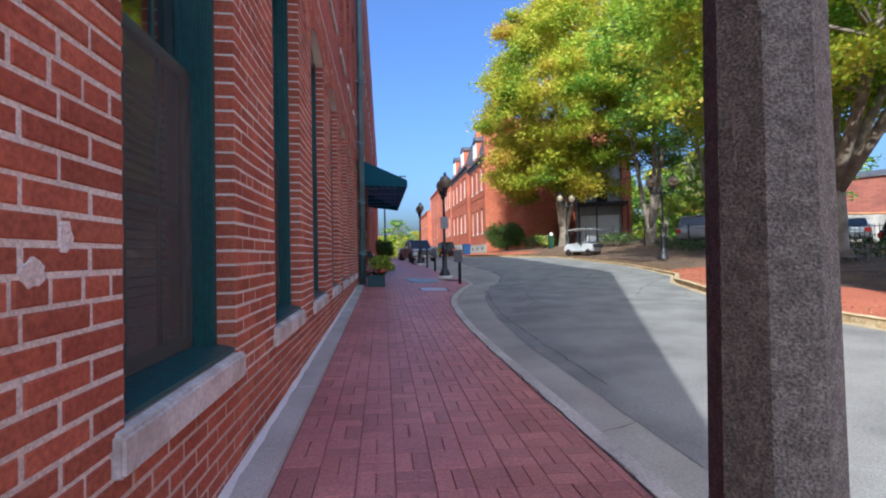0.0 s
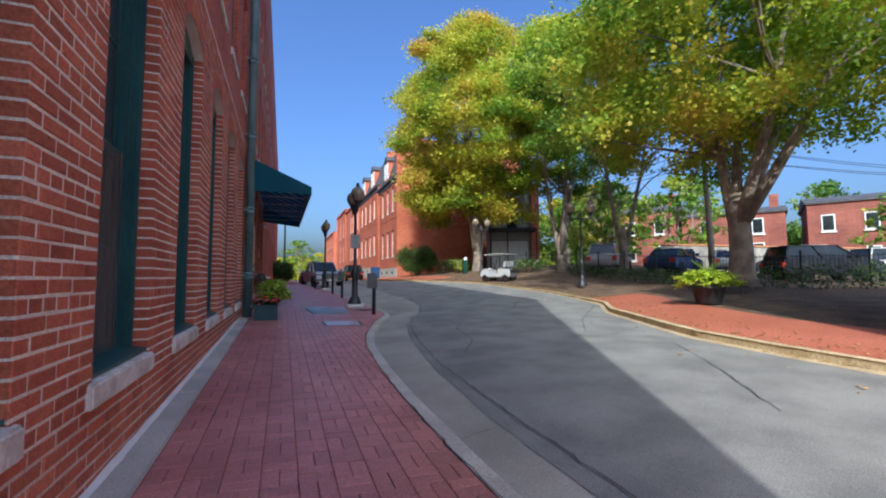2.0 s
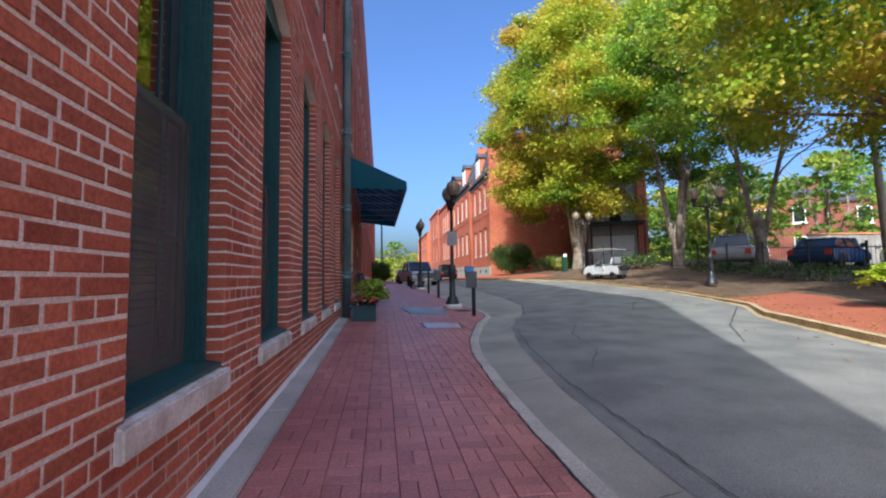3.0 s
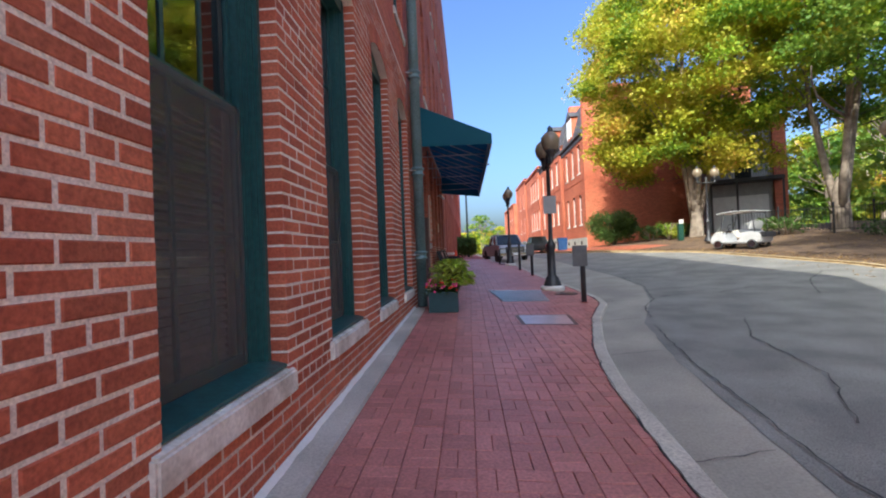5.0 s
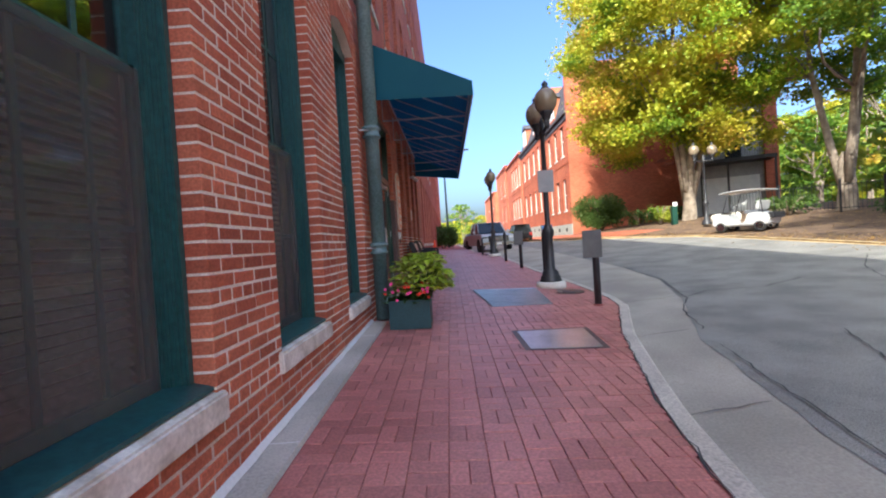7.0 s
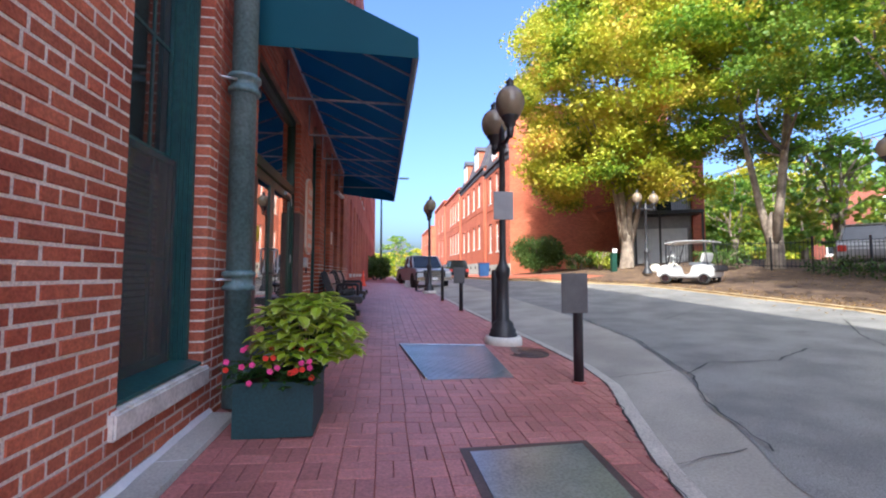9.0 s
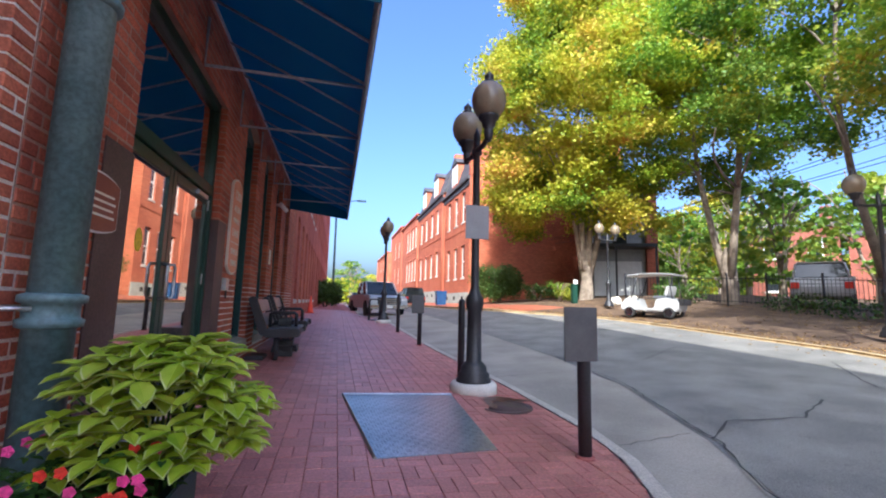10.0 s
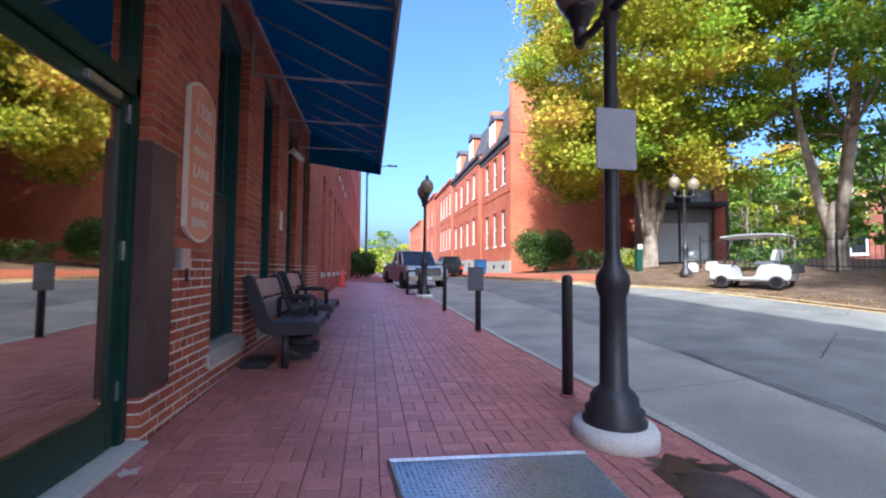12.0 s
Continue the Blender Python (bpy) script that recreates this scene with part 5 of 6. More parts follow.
hedge_row(17.2, 24.4, 16.4, 15.2, 0.7, 0.5, "low dark hedge between verge and car park", 22)


def iron_fence(x0, y0, x1, y1):
    t = thing("iron_fence", "black iron railing round the car park", "fence")
    n = int(math.hypot(x1 - x0, y1 - y0) / 0.14)
    bars = bmesh.new()
    for k in range(n + 1):
        u = k / n
        x, y = x0 + (x1 - x0) * u, y0 + (y1 - y0) * u
        z = verge_z(x, y)
        if k % 16 == 0:
            part("post", box((x - 0.03, y - 0.03, z - 0.05), (x + 0.03, y + 0.03, z + 1.45)), M_BLACK, t)
        else:
            tube([(x, y, z + 0.12), (x, y, z + 1.3)], 0.009, 4, bars)
    tagged(part("railing", bars, M_BLACK, t), "", "", "", "stuff")
    for h in (0.2, 1.2):
        part("rail", tube([(x0, y0, verge_z(x0, y0) + h), ((x0 + x1) / 2, (y0 + y1) / 2, verge_z((x0 + x1) / 2, (y0 + y1) / 2) + h), (x1, y1, verge_z(x1, y1) + h)], 0.016, 4), M_BLACK, t)


iron_fence(18.2, 25.2, 17.4, 14.2)
iron_fence(17.4, 14.2, 26.0, 8.4)
iron_fence(15.4, 30.5, 18.2, 25.2)


# ---- vehicles ----
def wheel(parent, x, y, z, r, w):
    bm = turned([(r * 0.72, -w / 2), (r * 0.95, -w / 2), (r, -w / 2 + 0.03), (r, w / 2 - 0.03), (r * 0.95, w / 2), (r * 0.72, w / 2)], 20)
    ob = part("wheel", bm, M_TYRE, parent)
    ob.matrix_basis = pose(x, y, z, 90)
    part("rim", turned([(r * 0.7, -w / 2 - 0.004), (r * 0.66, w * 0.2), (r * 0.66, w / 2 - 0.02), (r * 0.2, w / 2 + 0.004), (0.0, w / 2 + 0.006)], 16), M_CHROME, ob)


SEDAN = ([(-2.2, 0.35), (-2.28, 0.7), (-2.15, 0.92), (-1.5, 0.98), (1.0, 0.98), (2.0, 0.85), (2.25, 0.65), (2.25, 0.35), (1.85, 0.25), (-1.85, 0.25)],
         [(-1.75, 0.97), (-1.1, 1.4), (0.2, 1.43), (1.15, 0.97)], 0.33, (1.38, -1.35))
SUV = ([(-2.25, 0.4), (-2.3, 0.8), (-2.2, 1.08), (1.0, 1.08), (2.0, 0.98), (2.25, 0.8), (2.28, 0.4), (1.9, 0.3), (-1.9, 0.3)],
       [(-2.15, 1.07), (-1.95, 1.65), (0.2, 1.7), (1.15, 1.07)], 0.36, (1.4, -1.4))
PICKUP = ([(-2.8, 0.5), (-2.85, 1.12), (-0.9, 1.14), (1.2, 1.14), (2.6, 1.06), (2.85, 0.95), (2.9, 0.5), (2.4, 0.38), (-2.4, 0.38)],
          [(-1.0, 1.13), (-0.8, 1.82), (0.7, 1.86), (1.5, 1.13)], 0.41, (1.85, -1.75))


def vehicle(name, shape, at, heading, paint, label, width=1.8, grille=False):
    body, cab, r, axles = shape
    t = thing(name, label, "truck" if shape is PICKUP else "car", "parked cars" if shape is not PICKUP else "")
    t.matrix_basis = pose(*at, 0, 0, heading)
    bm = prism(body, -width / 2, width / 2, "y")
    bmesh.ops.bevel(bm, geom=[e for e in bm.edges], offset=0.07, segments=2, affect='EDGES', clamp_overlap=True)
    part("body", bm, paint, t)
    bm = prism(cab, -width / 2 + 0.12, width / 2 - 0.12, "y")
    for v in bm.verts:
        if v.co.z > cab[0][1] + 0.2:
            v.co.y *= 0.86
    bmesh.ops.bevel(bm, geom=[e for e in bm.edges], offset=0.04, segments=2, affect='EDGES', clamp_overlap=True)
    part("glasshouse", bm, M_CARGLASS, t)
    top = max(z for _, z in cab)
    xs = [x for x, z in cab if z > top - 0.1]
    part("roof", box((min(xs) - 0.03, -width * 0.37, top - 0.05), (max(xs) + 0.03, width * 0.37, top + 0.015), 0.02), paint, t)
    for s in (-1, 1):
        for a, b in ((cab[0], cab[1]), (cab[3], cab[2]), ((0.5 * (cab[0][0] + cab[3][0]), cab[0][1]), (0.5 * (cab[1][0] + cab[2][0]), top))):
            part("pillar", tube([(a[0], s * (width / 2 - 0.12), a[1]), (b[0], s * (width / 2 - 0.12) * 0.87, b[1])], 0.04, 6), paint, t)
        part("mirror", box((cab[3][0] - 0.35, s * (width / 2 + 0.02), cab[3][1] + 0.05), (cab[3][0] - 0.2, s * (width / 2 + 0.2), cab[3][1] + 0.22), 0.03), paint, t)
        for ax in axles:
            wheel(t, ax, s * (width / 2 - 0.1), r, r, 0.22 * s)
        part("headlight", box((body[-4][0] - 0.18, s * (width / 2 - 0.42), body[0][1] + 0.28), (body[-4][0] + 0.02, s * (width / 2 - 0.06), body[0][1] + 0.45), 0.03), M_WHITE, t)
        part("taillight", box((body[0][0] - 0.08, s * (width / 2 - 0.3), body[0][1] + 0.25), (body[0][0] + 0.06, s * (width / 2 - 0.04), body[0][1] + 0.5), 0.02), M_RED, t)
    if grille:
        f = body[-3][0]
        part("grille", box((f - 0.12, -0.62, 0.62), (f + 0.03, 0.62, 0.98), 0.02), M_CARDARK, t)
        for k in range(3):
            part("bar", box((f + 0.025, -0.58, 0.67 + 0.1 * k), (f + 0.045, 0.58, 0.705 + 0.1 * k)), M_CHROME, t)
        part("bumper", box((f - 0.1, -width / 2, 0.42), (f + 0.1, width / 2, 0.6), 0.04), M_CHROME, t)
        part("number_plate", box((f + 0.1, -0.15, 0.45), (f + 0.11, 0.15, 0.58)), M_WHITE, t)
    return t


vehicle("pickup_truck", PICKUP, (2.95, 36.0, road_z(2.95, 36)), -81, M_SILVER, "silver grey pickup truck parked at the kerb", 2.0, True)
vehicle("car", SEDAN, (2.75, 48.0, road_z(2.75, 48)), -90, M_SILVER, "grey car parked behind the pickup truck")
vehicle("car", SUV, (9.0 - 1.6, 50.0, road_z(7.4, 50)), 90, M_CARDARK, "dark car parked along the far kerb")
vehicle("van", SUV, (20.6, 24.8, verge_z(20.6, 24.8)), 35, M_CARWHITE, "white van in the car park", 1.9)
vehicle("car", SEDAN, (22.6, 21.6, verge_z(22.6, 21.6)), 20, M_CARBLUE, "dark blue car in the car park")
vehicle("car", SEDAN, (27.2, 21.5, verge_z(27.2, 21.5)), 40, M_SILVER, "silver car in the car park")
vehicle("car", SEDAN, (25.2, 23.3, verge_z(25.2, 23.3)), 40, M_CARWHITE, "white car in the car park")
vehicle("car", SUV, (28.6, 18.6, verge_z(28.6, 18.6)), 60, M_CARWHITE, "white car beside the grey board fence")
vehicle("car", SUV, (24.8, 15.2, verge_z(24.8, 15.2)), -25, M_CARDARK, "large dark car behind the hedge")
vehicle("car", SUV, (30.4, 14.6, verge_z(30.4, 14.6)), -25, M_CARWHITE, "white car near the brick houses")


def golf_cart():
    t = thing("golf_cart", "white golf cart with flat roof parked under the maple", "golf cart")
    t.matrix_basis = pose(12.35, 24.9, verge_z(12.35, 24.9) - 0.01, 0, 0, 119) @ Matrix.Diagonal((0.86, 0.86, 0.86, 1))
    body = [(-1.15, 0.3), (-1.2, 0.72), (-0.75, 0.86), (-0.3, 0.8), (-0.2, 0.42), (0.45, 0.36), (0.6, 0.82), (0.95, 0.86), (1.2, 0.6), (1.22, 0.3), (0.9, 0.26), (-0.9, 0.26)]
    bm = prism(body, -0.58, 0.58, "y")
    bmesh.ops.bevel(bm, geom=bm.edges[:], offset=0.05, segments=2, affect='EDGES', clamp_overlap=True)
    part("body", bm, M_CARWHITE, t)
    part("seat", box((-0.75, -0.52, 0.8), (-0.15, 0.52, 0.94), 0.05), M_SEAT, t)
    bm = box((-0.06, -0.52, -0.22), (0.06, 0.52, 0.22), 0.05)
    bmesh.ops.transform(bm, matrix=Matrix.Translation((-0.72, 0, 1.15)) @ Matrix.Rotation(radians(-15), 4, 'Y'), verts=bm.verts[:])
    part("backrest", bm, M_CARWHITE, t)
    bm = box((-1.1, -0.62, 1.78), (0.85, 0.62, 1.84), 0.025)
    bmesh.ops.subdivide_edges(bm, edges=[e for e in bm.edges if e.calc_length() > 0.8], cuts=6)
    for v in bm.verts:
        v.co.z += 0.07 * (1 - ((v.co.x + 0.12) / 1.0) ** 2)
    part("roof", bm, M_CARWHITE, t)
    for s in (-1, 1):
        part("strut", tube([(0.72, 0.55 * s, 0.85), (0.45, 0.55 * s, 1.8)], 0.02, 6), M_BLACK, t)
        part("strut", tube([(-0.95, 0.55 * s, 0.8), (-0.85, 0.55 * s, 1.8)], 0.02, 6), M_BLACK, t)
        wheel(t, 0.82, 0.5 * s, 0.23, 0.23, 0.18 * s)
        wheel(t, -0.8, 0.5 * s, 0.23, 0.23, 0.18 * s)
    part("steering_wheel", tube([(0.35 + 0.03 * math.cos(a), 0.25 + 0.17 * math.cos(a), 1.08 + 0.17 * math.sin(a)) for a in [k * math.pi / 8 for k in range(17)]], 0.015, 6), M_BLACK, t)
    part("column", tube([(0.6, 0.25, 0.75), (0.36, 0.25, 1.08)], 0.02, 6), M_BLACK, t)
    part("tray", box((-1.35, -0.5, 0.55), (-1.1, 0.5, 0.8), 0.03), M_BLACK, t)


golf_cart()


# ---- back of the car park ----
def board_fence(x0, y0, x1, y1, h):
    t = thing("board_fence", "weathered grey board fence behind the car park", "fence")
    n = int(math.hypot(x1 - x0, y1 - y0) / 0.3)
    d = Vector((x1 - x0, y1 - y0, 0)) / n
    rnd = random.Random(6)
    for k in range(n):
        p = Vector((x0, y0, 0)) + d * k
        q = p + d * 0.96
        z = verge_z(p.x, p.y)
        u = Vector((-d.y, d.x, 0)).normalized() * 0.02
        top = z + h + rnd.uniform(-0.03, 0.03)
        vs = [(*(a + b).xy, c) for c in (z - 0.1, top) for a, b in ((p, u), (q, u), (q, -u), (p, -u))]
        raw("board", vs, [(0, 1, 5, 4), (1, 2, 6, 5), (2, 3, 7, 6), (3, 0, 4, 7), (4, 5, 6, 7)], M_FENCEBOARD, t)
    z = verge_z((x0 + x1) / 2, (y0 + y1) / 2)
    part("cap_rail", tube([(x0, y0, verge_z(x0, y0) + h + 0.06), (x1, y1, verge_z(x1, y1) + h + 0.06)], 0.09, 4), M_CAP, t, "orange brown cap rail")


M_FENCEBOARD = mat("fence_board", (0.24, 0.22, 0.2), (0.36, 0.33, 0.29), 0.9, 1.5, 40, 0.3, rnd="object", spread=0.2)
M_CAP = mat("cedar_cap", (0.36, 0.15, 0.06), (0.45, 0.2, 0.08), 0.8, 2, 40, 0.2)
board_fence(27.0, 26.5, 43.0, 18.0, 1.75)


def far_house(x, y, turn, w, d, h, label, mat_wall, floors=2, cols=3, roof=1.2):
    t = thing("brick_house", label, "house", "houses behind the car park")
    t.matrix_basis = pose(x, y, verge_z(x, y) - 0.3, 0, 0, turn)
    part("wall", box((-w / 2, 0, 0), (w / 2, d, h)), mat_wall, t)
    part("roof", prism([(-0.2, h + 0.002), (d + 0.2, h + 0.002), (d + 0.2, h + 0.2), (d / 2, h + roof), (-0.2, h + 0.2)], -w / 2 - 0.2, w / 2 + 0.2), M_ROOF, t)
    part("chimney", box((w / 2 - 1.2, d * 0.4, h), (w / 2 - 0.4, d * 0.4 + 0.7, h + roof + 1.2), 0.03), mat_wall, t)
    for f in range(floors):
        for c in range(cols):
            cx, z0 = -w / 2 + w * (c + 0.5) / cols, 1.0 + f * (h - 0.6) / floors
            fr = part("window", box((cx - 0.5, -0.06, z0), (cx + 0.5, 0.0, z0 + 1.6), 0.01), M_WHITE, t)
            part("pane", box((cx - 0.4, -0.075, z0 + 0.1), (cx + 0.4, -0.055, z0 + 1.5)), M_CARGLASS, fr)
            part("sill", box((cx - 0.6, -0.14, z0 - 0.15), (cx + 0.6, 0.0, z0), 0.01), M_STONE, fr)
    return t


TURN = -58
# far brick in a darker colour, tree shade on these houses painted in
M_BRICKSHADE = brick_far("brickwork_shade_tone", (0.20, 0.06, 0.042), (0.29, 0.095, 0.06), (1.2, 1.5, 1.7))
far_house(50.5, 24.5, TURN, 9, 9, 6.8, "red brick house with pale window frames beyond the fence", M_BRICKSHADE)
far_house(57.0, 15.5, TURN, 9, 9, 7.6, "red brick house beside the car park fence", M_BRICKSHADE)
far_house(44.0, 33.0, TURN, 9, 10, 5.6, "dark shaded brick house beyond the fence", M_BRICKSHADE, 2, 2)
far_house(38.5, 39.0, TURN, 6, 9, 6.4, "narrow brick house beyond the trees", M_BRICKSHADE, 2, 2)


def balcony_house():
    t = thing("balcony_house", "grey rear of a house with a black balcony", "house")
    x, y = 21.4, 38.6
    t.matrix_basis = pose(x, y, verge_z(x, y) - 0.2, 0, 0, -24)
    part("wall", box((-2.6, 0, 0), (1.6, 6, 8.0)), M_SIDING, t)
    part("side_wall", box((1.62, -0.3, 0), (2.4, 6, 8.0)), M_ORANGE, t)
    part("roof", box((-2.9, -0.5, 8.002), (2.6, 6.2, 8.3), 0.03), M_ROOF, t)
    b = part("balcony", box((-2.5, -1.6, 3.6), (2.0, -0.002, 3.85), 0.02), M_BLACK, t)
    bars = bmesh.new()
    for k in range(32):
        tube([(-2.45 + 0.14 * k, -1.55, 3.85), (-2.45 + 0.14 * k, -1.55, 4.8)], 0.012, 4, bars)
    tagged(part("railing", bars, M_BLACK, b), "", "", "", "stuff")
    part("handrail", tube([(-2.5, -1.55, 4.82), (1.95, -1.55, 4.82)], 0.03, 6), M_BLACK, b)
    for px in (-2.4, -0.8, 1.9):
        part("post", box((px - 0.06, -1.58, 0), (px + 0.06, -1.46, 3.6)), M_BLACK, t)
    part("door", box((-0.7, -0.04, 3.9), (0.3, 0.0, 6.1), 0.01), M_CARGLASS, t)
    part("garage_door", box((-2.2, -0.04, 0.1), (1.3, 0.0, 2.7), 0.01), M_WHITE, t)


balcony_house()


def corner_building():
    """Brick building at the bend, on a stone base."""
    x, y = 8.75, 5.45
    z = verge_z(x, y)
    t = thing("corner_building", "red brick building corner on a pale stone base", "building")
    part("wall", box((x, y - 9, z + 0.45), (x + 6, y, z + 9.0), 0.03), M_ORANGE, t)
    for k in range(7):
        bm = box((x - 0.08, y + 0.06 - 0.62 * (k + 1) + 0.012, z - 0.3), (x + 0.5, y + 0.06 - 0.62 * k, z + 0.44), 0.03)
        part("stone", bm, M_STONE, t)
    part("stone_base", box((x - 0.05, y - 9, z - 0.3), (x + 6, y + 0.02, z + 0.43), 0.02), M_STONE, t)
    part("rain_pipe", tube([(x - 0.1, y - 0.5, z), (x - 0.1, y - 0.5, z + 8.8)], 0.06, 8), M_RUST, t)
    part("cornice", box((x - 0.2, y - 9, z + 9.0), (x + 6.2, y + 0.2, z + 9.3), 0.05), M_ROOF, t)


corner_building()


def utility_pole():
    t = thing("utility_pole", "pale weathered wooden utility pole with wires", "pole")
    z = verge_z(22.2, 18.9)
    part("shaft", tube([(22.35, 18.9, z - 0.2), (21.95, 18.9, z + 8.0)], [0.17, 0.12], 10), M_GREYWOOD, t)
    part("cross_arm", box((21.0, 18.85, z + 7.2), (23.0, 18.95, z + 7.32), 0.01), M_GREYWOOD, t)
    for k in range(4):
        a, b = Vector((21.2 + 0.55 * k, 18.9, z + 7.3 - 0.7 * (k % 2))), Vector((52 + k, 8, z + 6.2 + 0.3 * k))
        part("wire", tube([tuple(a.lerp(b, u / 8) - Vector((0, 0, 1.2 * math.sin(math.pi * u / 8)))) for u in range(9)], 0.016, 4), M_BLACK, t)
        b = Vector((16 - k, 62, z + 6.6 + 0.25 * k))
        part("wire", tube([tuple(a.lerp(b, u / 8) - Vector((0, 0, 1.6 * math.sin(math.pi * u / 8)))) for u in range(9)], 0.016, 4), M_BLACK, t)


utility_pole()


def pot_plant():
    x, y = 11.2, 10.7
    z = verge_z(x, y)
    t = thing("plant_pot", "dark round pot on the red pavement", "pot")
    part("pot", turned([(0.26, 0), (0.3, 0.05), (0.4, 0.42), (0.43, 0.44), (0.43, 0.5), (0.38, 0.5), (0.37, 0.42)], 20, at=(x, y, z)), M_BLACK, t)
    part("soil", turned([(0.36, 0.38), (0.36, 0.42)], 20, at=(x, y, z)), M_SOIL, t)
    p = thing("sweet_potato_vine", "bright lime vine spilling over the dark pot", "plant")
    rng = random.Random(12)
    cs = []
    for k in range(170):
        an, r = rng.uniform(0, 6.28), rng.random() ** 0.5
        q = (x + 0.95 * r * math.cos(an), y + 0.7 * r * math.sin(an), z + 0.62 + 0.25 * (1 - r * r) + rng.uniform(-0.22, 0.12))
        cs.append((q, (math.cos(an) * 0.3, math.sin(an) * 0.3, 0.9)))
    v, f = leaf_blades(cs, 0.15, 13)
    raw("leaves", v, f, COLEUS, p)
    spikes = bmesh.new()
    for k in range(16):
        an = rng.uniform(0, 6.28)
        tube([(x, y, z + 0.45), (x + 0.15 * math.cos(an), y + 0.15 * math.sin(an), z + 1.0), (x + 0.4 * math.cos(an), y + 0.4 * math.sin(an), z + 1.22)], [0.018, 0.012, 0.002], 4, spikes)
    part("spikes", spikes, GREENTREE, p)


pot_plant()

b = thing("utility_box", "green utility box with a white label under the maple", "utility box")
zz = verge_z(13.0, 31.4)
part("post", box((12.82, 31.3, zz - 0.05), (13.1, 31.55, zz + 1.0), 0.02), M_DOORGREEN, b)
part("label_plate", box((12.84, 31.28, zz + 1.0), (13.08, 31.31, zz + 1.22), 0.004), M_WHITE, b, "white label plate")
b = thing("dustbin", "dark blue wheeled dustbin on the far pavement", "bin")
zz = verge_z(9.0, 45.0)
part("body", prism([(-0.35, 0), (0.35, 0), (0.42, 1.05), (-0.42, 1.05)], -0.35, 0.35, "y"), M_CARBLUE, b).matrix_basis = pose(9.0, 45, zz)
part("lid", box((8.55, 44.6, zz + 1.05), (9.45, 45.4, zz + 1.14), 0.03), M_CARBLUE, b)
for k in range(2):
    s = thing("boulder", "rough pale block on the mulch beside the golf cart", "rock")
    xx, yy = (14.0, 29.4) if k == 0 else (14.8, 29.2)
    bm = box((xx - 0.22, yy - 0.2, verge_z(xx, yy) - 0.05), (xx + 0.22, yy + 0.2, verge_z(xx, yy) + 0.4), 0.08)
    for v in bm.verts:
        v.co += Vector((1, 1, 1)) * 0.05 * noise.noise(v.co * 5)
    part("body", bm, M_STONE, s)

c = thing("cobra_street_light", "tall grey street light with a long arm", "street light")
part("shaft", tube([(0.4, 51.0, walk_z(0.4, 51)), (0.35, 51.0, 9.9)], [0.12, 0.08], 10), M_PIPE, c)
part("arm", tube([(0.35, 51.0, 9.4), (0.8, 51.0, 10.2), (2.2, 51.0, 10.45)], [0.05, 0.045, 0.04], 8), M_PIPE, c)
part("head", box((2.1, 50.85, 10.36), (3.0, 51.15, 10.52), 0.05), M_PIPE, c)

# far woods that close the view
for k, (x, y, hgt, seed, mt) in enumerate(((4.2, 118, 11, 31, GREENTREE), (-4, 128, 7, 32, MAPLE), (10, 132, 8, 33, MAPLE), (26, 47, 9, 34, GREENTREE), (31, 43, 8, 35, GREENTREE), (30, 36, 9, 36, GREENTREE), (36, 44, 11, 37, MAPLE),
                                           (26, 30.5, 7.5, 38, GREENTREE), (33, 30, 8.5, 39, GREENTREE), (48, 40, 12, 40, GREENTREE), (62, 34, 11, 41, GREENTREE), (60, 24, 11, 42, GREENTREE), (68, 14, 12, 43, GREENTREE), (46, 20.5, 7, 44, GREENTREE))):
    tree((x, y, verge_z(min(x, 30), y) - 0.2), hgt, hgt * 0.42, (hgt * 0.12, hgt * 0.95), 3, 0.2, mt, "distant leafy tree beyond the car park" if k > 2 else "distant tree at the end of the street", seed, size=0.34, per=80, n_clumps=120, group="distant trees")
v, f = leaf_cloud([((-30 + 7 * k, 150 + 6 * math.sin(k), 3.0 + 1.2 * math.sin(k * 1.7)), (5, 4, 3.2)) for k in range(14)], 420, 0.85, 77)
tagged(raw("far_wood", v, f, MAPLE, None, "belt of autumn woods closing the far end of the street"), "", "woods", "", "stuff")

rnd = random.Random(91)
belt = []
for k in range(70):
    a = k / 69
    bx, by = 16 + 58 * a, 66 - 34 * a * a + rnd.uniform(-3, 3)
    for q in range(6 if k < 45 else 3):
        belt.append(((bx + rnd.uniform(-2, 2), by + rnd.uniform(-2, 2), verge_z(22, 30) + 0.6 + 1.9 * q + rnd.uniform(-0.5, 0.5)), (1.9, 1.9, 1.2)))
for name, mt, pick, lab in (("far_wood", GREENTREE, 0, "green trees and bushes closing the car park"), ("far_wood", MAPLE, 1, "turning autumn trees behind the car park")):
    v, f = leaf_cloud([b for k, b in enumerate(belt) if (k // 8 % 3 == 2) == bool(pick)], 210, 0.42, 93 + pick)
    tagged(raw(name, v, f, mt, None, lab), "", "woods", "", "stuff")

# fallen leaves along the far gutter and verge
rng = np.random.default_rng(5)
vs, fs = [], []
